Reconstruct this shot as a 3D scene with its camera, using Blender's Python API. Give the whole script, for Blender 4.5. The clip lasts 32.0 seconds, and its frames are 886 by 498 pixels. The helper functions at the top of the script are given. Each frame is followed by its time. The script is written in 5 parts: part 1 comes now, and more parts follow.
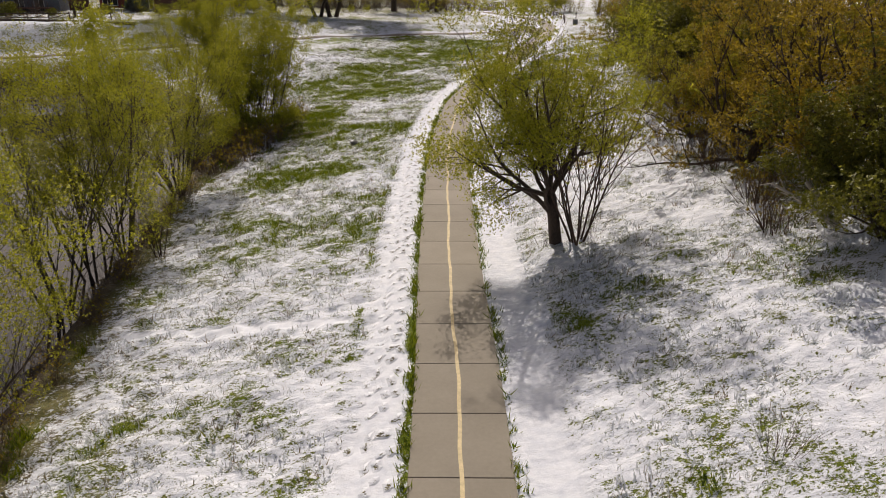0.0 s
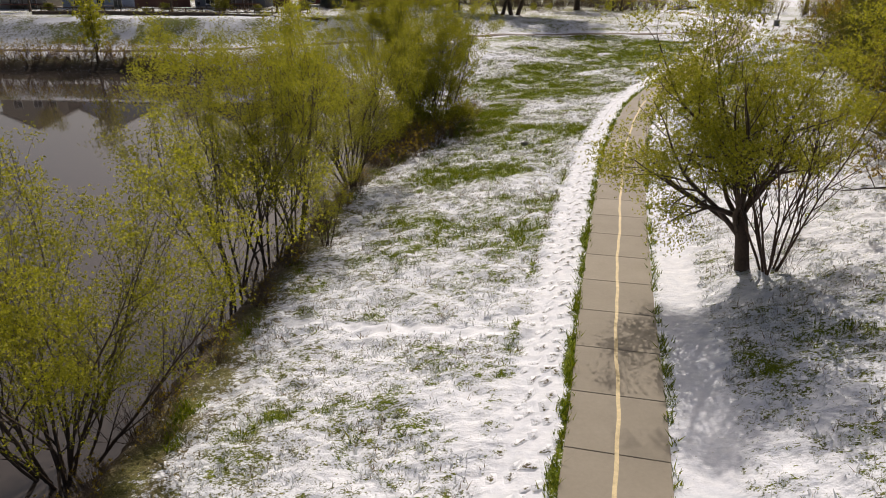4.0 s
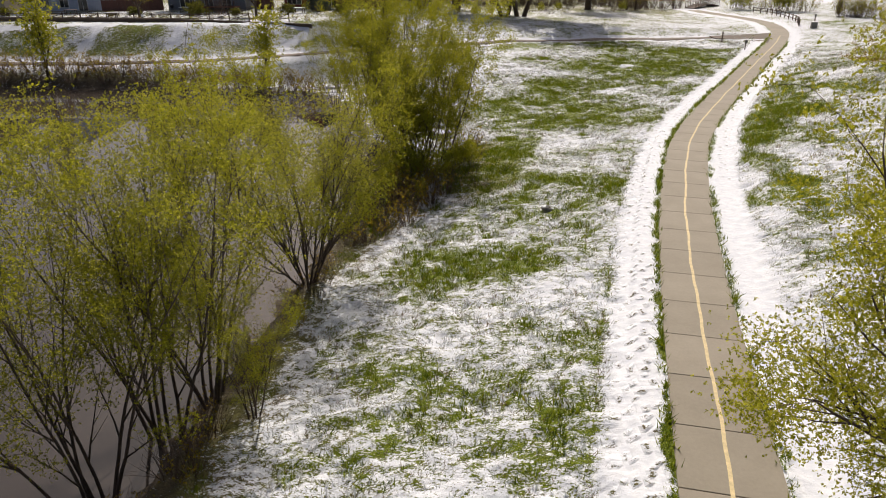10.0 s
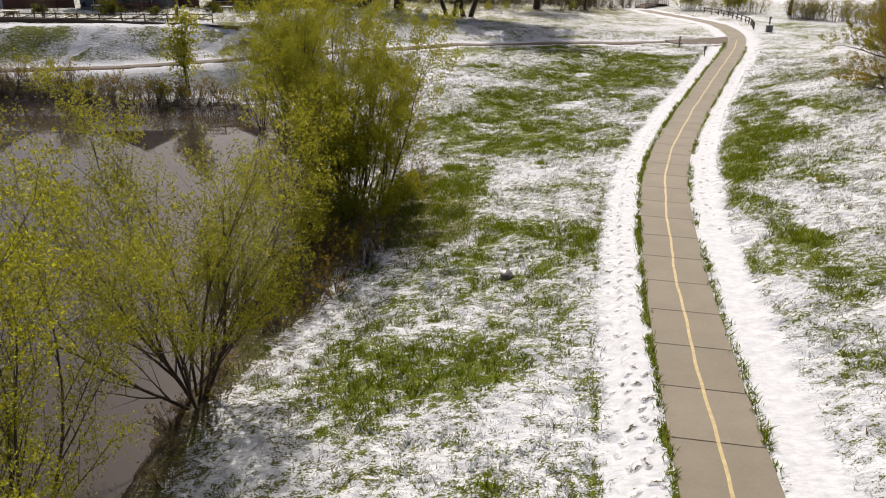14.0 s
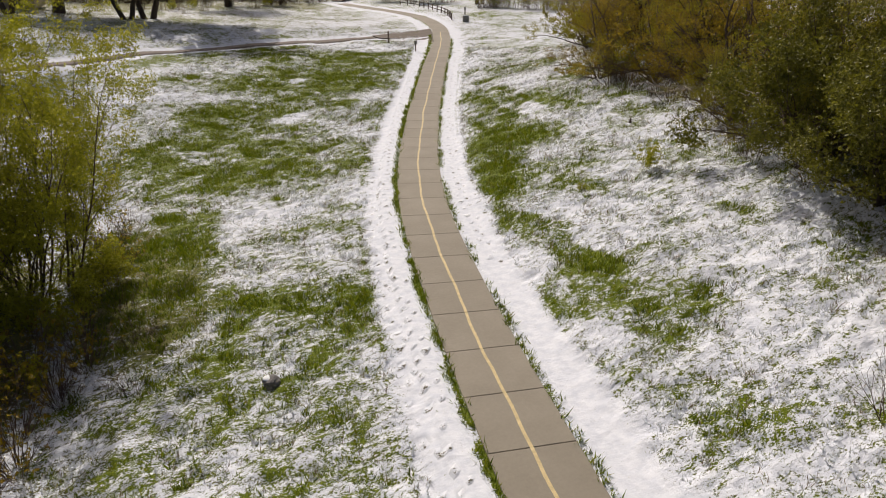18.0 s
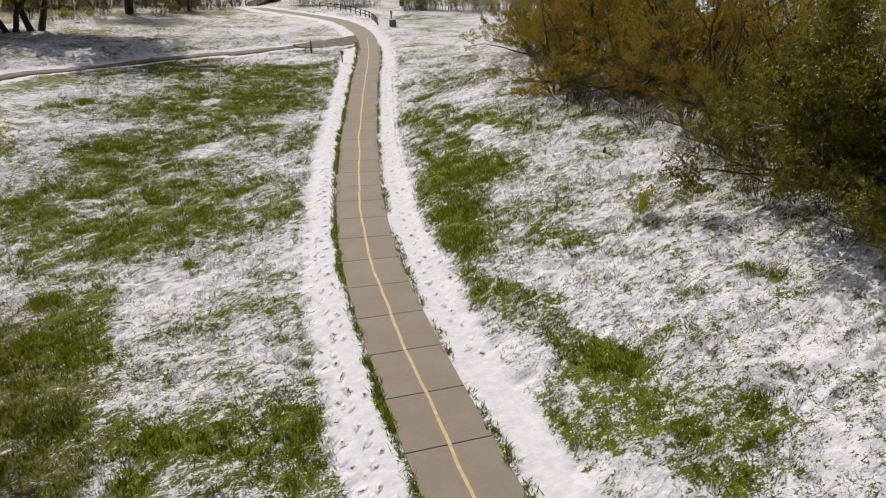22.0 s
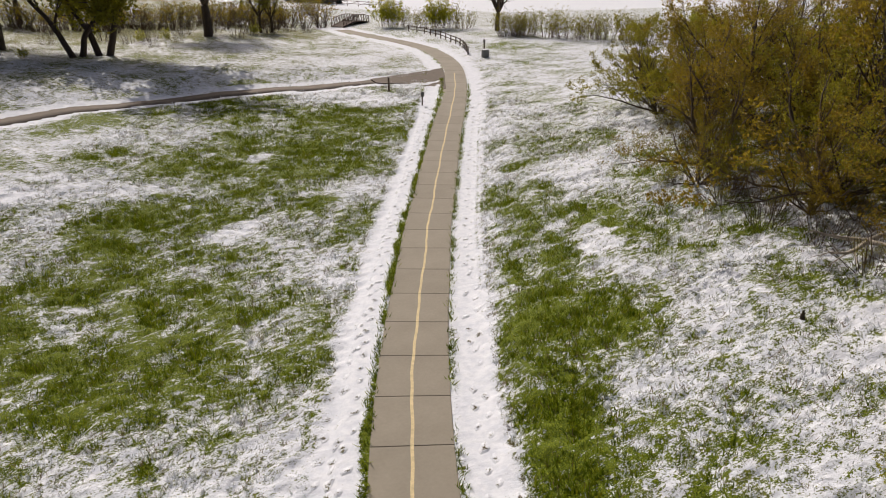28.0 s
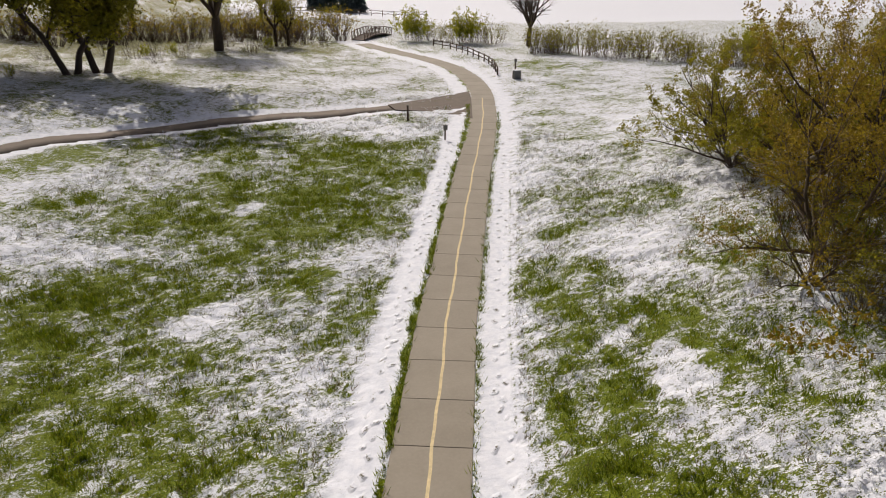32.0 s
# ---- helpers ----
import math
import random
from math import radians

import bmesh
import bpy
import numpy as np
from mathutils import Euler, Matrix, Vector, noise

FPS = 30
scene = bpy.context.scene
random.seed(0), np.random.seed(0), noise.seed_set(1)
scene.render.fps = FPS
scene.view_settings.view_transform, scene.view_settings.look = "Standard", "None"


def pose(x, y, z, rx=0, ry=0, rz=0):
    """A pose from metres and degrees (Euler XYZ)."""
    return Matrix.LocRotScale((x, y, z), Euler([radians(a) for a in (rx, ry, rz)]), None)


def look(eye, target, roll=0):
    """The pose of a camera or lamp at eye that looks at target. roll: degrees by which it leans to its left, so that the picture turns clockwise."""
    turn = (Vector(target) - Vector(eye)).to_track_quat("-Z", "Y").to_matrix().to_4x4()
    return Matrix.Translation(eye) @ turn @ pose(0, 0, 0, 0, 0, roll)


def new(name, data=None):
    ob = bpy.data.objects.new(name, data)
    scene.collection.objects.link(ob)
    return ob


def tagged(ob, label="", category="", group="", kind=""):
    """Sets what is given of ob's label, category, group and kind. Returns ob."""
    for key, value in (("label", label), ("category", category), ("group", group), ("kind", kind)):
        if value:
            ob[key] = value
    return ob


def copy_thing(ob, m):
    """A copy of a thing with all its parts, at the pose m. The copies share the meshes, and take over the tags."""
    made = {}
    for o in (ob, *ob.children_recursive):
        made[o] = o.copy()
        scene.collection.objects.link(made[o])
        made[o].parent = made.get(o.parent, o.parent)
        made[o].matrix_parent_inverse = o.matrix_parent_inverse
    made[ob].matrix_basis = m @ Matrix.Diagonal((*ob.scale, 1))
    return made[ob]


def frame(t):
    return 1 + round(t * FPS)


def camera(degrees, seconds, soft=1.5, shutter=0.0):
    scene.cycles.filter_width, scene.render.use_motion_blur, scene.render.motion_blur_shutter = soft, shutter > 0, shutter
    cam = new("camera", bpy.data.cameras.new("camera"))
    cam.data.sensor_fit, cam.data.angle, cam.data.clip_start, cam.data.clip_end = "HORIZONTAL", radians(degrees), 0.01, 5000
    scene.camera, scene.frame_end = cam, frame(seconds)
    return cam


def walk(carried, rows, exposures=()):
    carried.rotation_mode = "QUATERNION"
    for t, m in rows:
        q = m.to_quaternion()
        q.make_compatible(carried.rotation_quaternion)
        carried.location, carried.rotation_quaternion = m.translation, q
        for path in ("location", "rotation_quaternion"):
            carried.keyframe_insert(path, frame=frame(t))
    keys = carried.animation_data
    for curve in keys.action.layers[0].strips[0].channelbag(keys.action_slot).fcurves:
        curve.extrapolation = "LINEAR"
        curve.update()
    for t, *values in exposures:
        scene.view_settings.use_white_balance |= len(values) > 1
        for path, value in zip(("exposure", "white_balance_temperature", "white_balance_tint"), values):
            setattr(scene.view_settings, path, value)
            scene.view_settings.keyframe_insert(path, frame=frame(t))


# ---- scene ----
cam = camera(65.5, 32.0, soft=1.0)
PATH = [
    (0, (-0.396, -6.216, 10.655), (0.072, -4.423, 9.903), 0.3),
    (1, (-0.492, -6.347, 10.648), (-0.152, -4.523, 9.901), 0.1),
    (2, (-0.495, -6.348, 10.592), (-0.335, -4.5, 9.844), -0.1),
    (3, (-0.433, -5.972, 10.527), (-0.412, -4.117, 9.78), -0.2),
    (3.5, (-0.36, -5.52, 10.497), (-0.349, -3.667, 9.746), -0.1),
    (5.5, (-0.218, -2.092, 10.467), (-0.207, -0.242, 9.705), 0.1),
    (6, (-0.236, -0.987, 10.497), (-0.23, 0.863, 9.737), -0.4),
    (7, (-0.17, 1.389, 10.612), (-0.165, 3.238, 9.85), -0.3),
    (9, (-0.007, 5.743, 10.998), (-0.007, 7.589, 10.23), -0.1),
    (10, (0.144, 7.836, 11.166), (0.147, 9.681, 10.394), -0.4),
    (11, (0.239, 9.84, 11.305), (0.246, 11.685, 10.533), -0.1),
    (12, (0.382, 11.776, 11.453), (0.39, 13.62, 10.678), -0.3),
    (13, (0.545, 13.615, 11.604), (0.581, 15.458, 10.829), -0.5),
    (13.5, (0.656, 14.562, 11.647), (0.737, 16.401, 10.864), -0.1),
    (15.5, (1.107, 18.31, 11.857), (1.512, 20.1, 11.062), 0.3),
    (16, (1.191, 19.233, 11.866), (1.682, 21.002, 11.072), -0.1),
    (17, (1.416, 20.964, 11.881), (2.095, 22.666, 11.08), 0.3),
    (18, (1.576, 22.742, 11.867), (2.453, 24.348, 11.061), 0.2),
    (19, (1.913, 24.347, 11.875), (2.975, 25.835, 11.064), 0.7),
    (20, (2.372, 25.976, 11.983), (3.429, 27.466, 11.169), 0.1),
    (21, (3.062, 27.563, 12.084), (4.115, 29.057, 11.271), 0.1),
    (22, (4.055, 29.227, 12.212), (5.101, 30.725, 11.398), -0.3),
    (23, (5.282, 30.929, 12.378), (6.324, 32.434, 11.572), -0.2),
    (24, (6.481, 32.705, 12.437), (7.504, 34.224, 11.635), -0.3),
    (25, (7.665, 34.454, 12.507), (8.651, 36.0, 11.708), -0.3),
    (25.5, (8.193, 35.35, 12.507), (9.145, 36.918, 11.71), -0.3),
    (27.5, (10.459, 39.146, 12.827), (11.309, 40.776, 12.039), -0.3),
    (28, (11.073, 40.182, 12.961), (11.919, 41.817, 12.18), -0.1),
    (29, (12.249, 42.264, 13.374), (13.086, 43.909, 12.603), 0.2),
    (30, (13.225, 44.205, 13.481), (14.051, 45.856, 12.712), 0.1),
    (31, (14.218, 46.183, 13.461), (15.008, 47.852, 12.694), 0.1),
    (32, (15.155, 48.196, 13.408), (15.944, 49.866, 12.642), 0.2),
]
walk(cam, [(t, look(eye, target, roll)) for t, eye, target, roll in PATH],
     exposures=[(0.0, -0.2, 6800, 14), (6.0, 0.04, 6780, 13), (13.0, 0.12, 6750, 12), (16.0, 0.0, 6720, 12), (19.0, -0.19, 6680, 13), (22.0, -0.2, 6680, 13), (32.0, -0.18, 6680, 13)])

# ---- world ----
SUN_AZ, SUN_EL = radians(5.0), radians(44.0)   # azimuth clockwise from +y
world = bpy.data.worlds.new("world")
scene.world = world
world.use_nodes = True
wn = world.node_tree
wn.nodes.clear()
w_out = wn.nodes.new("ShaderNodeOutputWorld")
w_bg = wn.nodes.new("ShaderNodeBackground")
w_sky = wn.nodes.new("ShaderNodeTexSky")
w_sky.sky_type = "NISHITA"
w_sky.sun_disc = False
w_sky.sun_elevation = SUN_EL
w_sky.sun_rotation = SUN_AZ
w_sky.air_density = 0.8
w_sky.dust_density = 6.0
w_bg.inputs["Strength"].default_value = 0.07
wn.links.new(w_sky.outputs[0], w_bg.inputs[0])
wn.links.new(w_bg.outputs[0], w_out.inputs[0])
sun_data = bpy.data.lights.new("sun", "SUN")
sun_data.energy = 3.5
sun_data.angle = radians(0.6)
sun_data.color = (1.0, 0.94, 0.85)
sun = new("sun", sun_data)
sun_dir = Vector((math.sin(SUN_AZ) * math.cos(SUN_EL), math.cos(SUN_AZ) * math.cos(SUN_EL), math.sin(SUN_EL)))
sun.matrix_world = look(sun_dir * 100, (0, 0, 0))

# ---- materials ----


def material(name):
    m = bpy.data.materials.new(name)
    m.use_nodes = True
    nt = m.node_tree
    return m, nt, nt.nodes["Principled BSDF"]


def node(nt, kind, **values):
    n = nt.nodes.new(kind)
    for key, v in values.items():
        n.inputs[key].default_value = v
    return n


def noise_tex(nt, scale, detail=4.0, rough=0.55, vec=None):
    n = node(nt, "ShaderNodeTexNoise", Scale=scale, Detail=detail, Roughness=rough)
    if vec is not None:
        nt.links.new(vec, n.inputs["Vector"])
    return n


def ramp(nt, fac, stops):
    r = nt.nodes.new("ShaderNodeValToRGB")
    e = r.color_ramp.elements
    while len(e) < len(stops):
        e.new(0.5)
    for el, (pos, col) in zip(e, stops):
        el.position = pos
        el.color = (*col, 1) if len(col) == 3 else col
    nt.links.new(fac, r.inputs[0])
    return r


def blend(nt, fac, a, b):
    m = nt.nodes.new("ShaderNodeMix")
    m.data_type = "RGBA"
    if hasattr(fac, "links"):
        nt.links.new(fac, m.inputs[0])
    else:
        m.inputs[0].default_value = fac
    for sock, v in ((m.inputs[6], a), (m.inputs[7], b)):
        if hasattr(v, "links"):
            nt.links.new(v, sock)
        else:
            sock.default_value = (*v, 1)
    return m.outputs[2]


def mathn(nt, op, a, b=None, clamp=False):
    m = nt.nodes.new("ShaderNodeMath")
    m.operation = op
    m.use_clamp = clamp
    for sock, v in zip(m.inputs, (a, b)):
        if v is None:
            continue
        if hasattr(v, "links"):
            nt.links.new(v, sock)
        else:
            sock.default_value = v
    return m.outputs[0]


def coords(nt):
    return nt.nodes.new("ShaderNodeTexCoord").outputs["Object"]


def bump(nt, bsdf, height, strength, dist):
    b = node(nt, "ShaderNodeBump", Strength=strength, Distance=dist)
    nt.links.new(height, b.inputs["Height"])
    nt.links.new(b.outputs[0], bsdf.inputs["Normal"])
    return b


def plain(name, col, rough=0.7, metal=0.0, vary=0.25, scale=8.0, bumps=0.3, dist=0.01):
    """A matt surface with mottling at two scales and fine relief."""
    m, nt, b = material(name)
    c = coords(nt)
    n1, n2 = noise_tex(nt, scale, 5, 0.6, c), noise_tex(nt, scale * 9, 3, 0.6, c)
    f = mathn(nt, "ADD", mathn(nt, "MULTIPLY", n1.outputs[0], 0.65), mathn(nt, "MULTIPLY", n2.outputs[0], 0.35))
    lo, hi = [v * (1 - vary) for v in col], [min(1, v * (1 + vary)) for v in col]
    nt.links.new(ramp(nt, f, [(0.3, lo), (0.7, hi)]).outputs[0], b.inputs["Base Color"])
    b.inputs["Roughness"].default_value = rough
    b.inputs["Metallic"].default_value = metal
    if bumps:
        bump(nt, b, f, bumps, dist)
    return m


def leaf_material(name, cols, trans=0.5):
    m, nt, b = material(name)
    g = nt.nodes.new("ShaderNodeNewGeometry")
    r = ramp(nt, g.outputs["Random Per Island"], [(i / (len(cols) - 1), c) for i, c in enumerate(cols)])
    big = noise_tex(nt, 0.6, 2, 0.5, coords(nt))
    col = blend(nt, mathn(nt, "MULTIPLY", big.outputs[0], 0.6), r.outputs[0], cols[0])
    nt.links.new(col, b.inputs["Base Color"])
    b.inputs["Roughness"].default_value = 0.5
    t = nt.nodes.new("ShaderNodeBsdfTranslucent")
    nt.links.new(col, t.inputs[0])
    mix = nt.nodes.new("ShaderNodeMixShader")
    mix.inputs[0].default_value = trans
    nt.links.new(b.outputs[0], mix.inputs[1])
    nt.links.new(t.outputs[0], mix.inputs[2])
    nt.links.new(mix.outputs[0], nt.nodes["Material Output"].inputs[0])
    return m


def ground_material():
    """Thin spring snow over grass: how bare it is comes from the sheet's own layer 'cover'."""
    m, nt, b = material("snowy_grass")
    c = coords(nt)
    a = nt.nodes.new("ShaderNodeAttribute")
    a.attribute_name = "cover"
    sep = nt.nodes.new("ShaderNodeSeparateColor")
    nt.links.new(a.outputs["Color"], sep.inputs[0])
    bare, brown, mud = sep.outputs[0], sep.outputs[1], sep.outputs[2]
    mp = nt.nodes.new("ShaderNodeMapping")
    mp.inputs["Rotation"].default_value = (0, 0, radians(24))
    mp.inputs["Scale"].default_value = (0.72, 1.15, 1.0)
    nt.links.new(c, mp.inputs["Vector"])
    c2 = mp.outputs[0]
    fine = noise_tex(nt, 4.2, 6, 0.7, c2)
    tuft = noise_tex(nt, 1.2, 4, 0.6, c2)
    fleck = noise_tex(nt, 19.0, 3, 0.7, c2)
    v = mathn(nt, "ADD", mathn(nt, "MULTIPLY", fine.outputs[0], 0.44), mathn(nt, "MULTIPLY", tuft.outputs[0], 0.14))
    v = mathn(nt, "ADD", v, mathn(nt, "MULTIPLY", fleck.outputs[0], 0.42))
    v = mathn(nt, "ADD", mathn(nt, "MULTIPLY", mathn(nt, "SUBTRACT", v, 0.5), 3.0), 0.5)
    # bare 0: nearly whole snow; bare 1: nearly whole grass
    edge = mathn(nt, "ADD", v, mathn(nt, "MULTIPLY", mathn(nt, "SUBTRACT", bare, 0.5), 0.85))
    grass_f = ramp(nt, edge, [(0.49, (0, 0, 0)), (0.56, (1, 1, 1))])
    hue = noise_tex(nt, 0.9, 4, 0.6, c)
    blades = noise_tex(nt, 26.0, 3, 0.7, c)
    # the ramp's darkest green paints in the shade between the blades
    green = ramp(nt, blades.outputs[0], [(0.3, (0.022, 0.036, 0.002)), (0.5, (0.115, 0.155, 0.004)), (0.7, (0.28, 0.315, 0.012))])
    straw = ramp(nt, blades.outputs[0], [(0.3, (0.045, 0.036, 0.02)), (0.7, (0.30, 0.24, 0.13))])
    g = blend(nt, mathn(nt, "ADD", brown, mathn(nt, "MULTIPLY", mathn(nt, "SUBTRACT", hue.outputs[0], 0.60), 1.5), True), green.outputs[0], straw.outputs[0])
    g = blend(nt, mud, g, ramp(nt, blades.outputs[0], [(0.3, (0.03, 0.022, 0.014)), (0.7, (0.10, 0.075, 0.05))]).outputs[0])
    snow_n = noise_tex(nt, 3.0, 5, 0.6, c)
    snow = ramp(nt, snow_n.outputs[0], [(0.3, (0.62, 0.65, 0.72)), (0.6, (0.76, 0.78, 0.83))])
    nt.links.new(blend(nt, grass_f.outputs[0], snow.outputs[0], g), b.inputs["Base Color"])
    b.inputs["Roughness"].default_value = 0.75
    b.inputs["Specular IOR Level"].default_value = 0.2
    drift = noise_tex(nt, 3.4, 3, 0.5, c2)
    stubble = mathn(nt, "MULTIPLY", blades.outputs[0], mathn(nt, "ADD", mathn(nt, "MULTIPLY", grass_f.outputs[0], 0.20), 0.16))
    open_snow = mathn(nt, "ADD", mathn(nt, "MULTIPLY", bare, 2.2, True), 0.15, True)
    bump(nt, b, mathn(nt, "MULTIPLY", mathn(nt, "ADD", drift.outputs[0], stubble), open_snow), 1.0, 0.12)
    return m


def concrete_material():
    m, nt, b = material("tan_concrete")
    c = coords(nt)
    o = nt.nodes.new("ShaderNodeObjectInfo")
    n1, n2, n3 = noise_tex(nt, 0.7, 5, 0.6, c), noise_tex(nt, 9, 4, 0.6, c), noise_tex(nt, 90, 2, 0.6, c)
    f = mathn(nt, "ADD", mathn(nt, "MULTIPLY", n1.outputs[0], 0.5), mathn(nt, "MULTIPLY", n2.outputs[0], 0.3))
    f = mathn(nt, "ADD", f, mathn(nt, "MULTIPLY", n3.outputs[0], 0.2))
    f = mathn(nt, "ADD", f, mathn(nt, "MULTIPLY", mathn(nt, "SUBTRACT", o.outputs["Random"], 0.5), 0.12))
    nt.links.new(ramp(nt, f, [(0.3, (0.215, 0.188, 0.145)), (0.5, (0.255, 0.224, 0.175)), (0.7, (0.30, 0.264, 0.21))]).outputs[0], b.inputs["Base Color"])
    b.inputs["Roughness"].default_value = 0.8
    bump(nt, b, n3.outputs[0], 0.25, 0.004)
    return m


def water_material():
    m, nt, b = material("pond_water")
    c = coords(nt)
    n1 = noise_tex(nt, 1.6, 3, 0.5, c)
    n2 = noise_tex(nt, 7.0, 2, 0.5, c)
    b.inputs["Base Color"].default_value = (0.05, 0.041, 0.036, 1)
    b.inputs["Roughness"].default_value = 0.03
    b.inputs["IOR"].default_value = 1.55
    bump(nt, b, mathn(nt, "ADD", n1.outputs[0], mathn(nt, "MULTIPLY", n2.outputs[0], 0.3)), 0.018, 0.05)
    return m


M_GROUND = ground_material()
M_CONCRETE = concrete_material()
M_WATER = water_material()
M_YELLOW = plain("yellow_road_paint", (0.55, 0.43, 0.21), 0.6, 0, 0.3, 5, 0.2, 0.002)
M_JOINT = plain("dark_joint_filler", (0.05, 0.042, 0.034), 0.9)
M_DIRT = plain("brown_asphalt", (0.115, 0.088, 0.066), 0.85, 0, 0.2, 2.0, 0.4, 0.02)
M_BARK = plain("grey_brown_bark", (0.12, 0.085, 0.06), 0.9, 0, 0.4, 10, 0.8, 0.03)
M_BARK_DARK = plain("dark_bark", (0.075, 0.052, 0.038), 0.9, 0, 0.4, 10, 0.8, 0.03)
M_BARK_RED = plain("reddish_twig_bark", (0.085, 0.052, 0.037), 0.9, 0, 0.35, 10, 0.5, 0.02)
M_BRUSH = plain("brown_brush_twigs", (0.13, 0.088, 0.064), 0.9, 0, 0.35, 10, 0.5, 0.02)
M_DEADWOOD = plain("bleached_dead_wood", (0.42, 0.37, 0.31), 0.85, 0, 0.3, 6, 0.6, 0.02)
M_LEAF = leaf_material("spring_willow_leaves", [(0.21, 0.22, 0.010), (0.40, 0.40, 0.020), (0.60, 0.57, 0.05), (0.33, 0.33, 0.016)], 0.62)
M_LEAF_OLIVE = leaf_material("olive_spring_leaves", [(0.19, 0.165, 0.012), (0.32, 0.29, 0.018), (0.44, 0.41, 0.03), (0.23, 0.19, 0.014)], 0.6)
M_LEAF_BRONZE = leaf_material("bronze_spring_leaves", [(0.20, 0.13, 0.012), (0.33, 0.24, 0.018), (0.44, 0.34, 0.024), (0.24, 0.15, 0.014)], 0.6)
M_LEAF_DARK = leaf_material("dark_green_leaves", [(0.10, 0.10, 0.009), (0.19, 0.185, 0.015), (0.30, 0.28, 0.026)], 0.4)
M_GRASS = leaf_material("grass_blades", [(0.06, 0.098, 0.003), (0.16, 0.22, 0.005), (0.28, 0.335, 0.010), (0.34, 0.33, 0.022)], 0.45)
M_STRAW = leaf_material("straw_blades", [(0.20, 0.15, 0.08), (0.32, 0.25, 0.14), (0.13, 0.09, 0.05)], 0.3)
M_FROST = leaf_material("frosted_blades", [(0.62, 0.64, 0.66), (0.78, 0.80, 0.82), (0.70, 0.70, 0.66)], 0.3)
M_SNOW = plain("clean_snow", (0.84, 0.85, 0.87), 0.7, 0, 0.04, 4, 0.5, 0.03)

# ---- plan: the path's line and the lie of the land ----
LINE = [(-30, -130), (-13, -60), (-5.6, -30), (-1.0, -11), (1.15, -2), (3.14, 5.55), (4.38, 10.38), (5.51, 15.21), (6.7, 20.0),
        (7.9, 24.7), (9.14, 29.48), (10.47, 34.21), (11.85, 38.92), (13.32, 43.48), (14.89, 48.07), (16.63, 52.54), (18.66, 56.98),
        (20.92, 61.41), (23.34, 65.84), (25.9, 70.55), (28.3, 74.6), (30.8, 78.9), (35.4, 86.7), (39.3, 93.1), (43.1, 99.5),
        (46.5, 105.9), (49.1, 111.2), (51.5, 117.6), (53.6, 126.0), (54.2, 132.0), (54.1, 138.0), (53.4, 145.5), (52.8, 152.0), (52.4, 160.0)]
HALF = 1.22


def spline(points, step):
    """Evenly spaced points on a smooth curve through the given ones."""
    p = [np.array(q, float) for q in points]
    p = [2 * p[0] - p[1]] + p + [2 * p[-1] - p[-2]]
    fine = []
    for a, b, c, d in zip(p, p[1:], p[2:], p[3:]):
        for t in np.linspace(0, 1, 24, endpoint=False):
            fine.append(0.5 * (2 * b + (c - a) * t + (2 * a - 5 * b + 4 * c - d) * t * t + (3 * b - a - 3 * c + d) * t ** 3))
    fine = np.array(fine + [p[-2]])
    s = np.r_[0, np.cumsum(np.hypot(*np.diff(fine, axis=0).T))]
    at = np.arange(0, s[-1], step)
    return np.stack([np.interp(at, s, fine[:, 0]), np.interp(at, s, fine[:, 1])], 1)


CENTRE = spline(LINE, 0.61)


def near_line(line, x, y):
    """Signed distance (right of the line is positive) and the nearest index, for arrays."""
    x, y = np.asarray(x, float).ravel(), np.asarray(y, float).ravel()
    best, who = np.full(x.shape, 1e9), np.zeros(x.shape, int)
    coarse = line[::8]
    for lo in range(0, len(x), 20000):
        sl = slice(lo, lo + 20000)
        d = (x[sl, None] - coarse[None, :, 0]) ** 2 + (y[sl, None] - coarse[None, :, 1]) ** 2
        i = d.argmin(1) * 8
        for k in range(-8, 9):
            j = np.clip(i + k, 0, len(line) - 2)
            a, ab = line[j], line[j + 1] - line[j]
            t = np.clip(((x[sl] - a[:, 0]) * ab[:, 0] + (y[sl] - a[:, 1]) * ab[:, 1]) / (ab ** 2).sum(1), 0, 1)
            e = (x[sl] - a[:, 0] - t * ab[:, 0]) ** 2 + (y[sl] - a[:, 1] - t * ab[:, 1]) ** 2
            m = e < best[sl] ** 2
            u = best[sl]
            best[sl] = np.where(m, np.sqrt(e), u)
            who[sl] = np.where(m, j, who[sl])
    j = np.clip(who, 0, len(line) - 2)
    a, ab = line[j], line[j + 1] - line[j]
    side = np.where(ab[:, 1] * (x - a[:, 0]) - ab[:, 0] * (y - a[:, 1]) >= 0, 1.0, -1.0)
    return best * side, who


def smooth(a, b, v):
    t = np.clip((np.asarray(v, float) - a) / (b - a), 0, 1)
    return t * t * (3 - 2 * t)


POND = [(-14, -45), (-11.8, -8), (-10.6, 2), (-9.7, 9.5), (-8.6, 20), (-7.9, 26), (-6.7, 34), (-5.6, 42), (-4.2, 50), (-4.6, 57), (-7.6, 66), (-10.2, 76),
        (-12.5, 82.5), (-16, 85.6), (-21, 86.9), (-27.2, 88.5), (-34, 90.2), (-47, 91.4), (-90, 94), (-120, 60), (-120, -30), (-70, -60)]
WATER_Z = -2.6


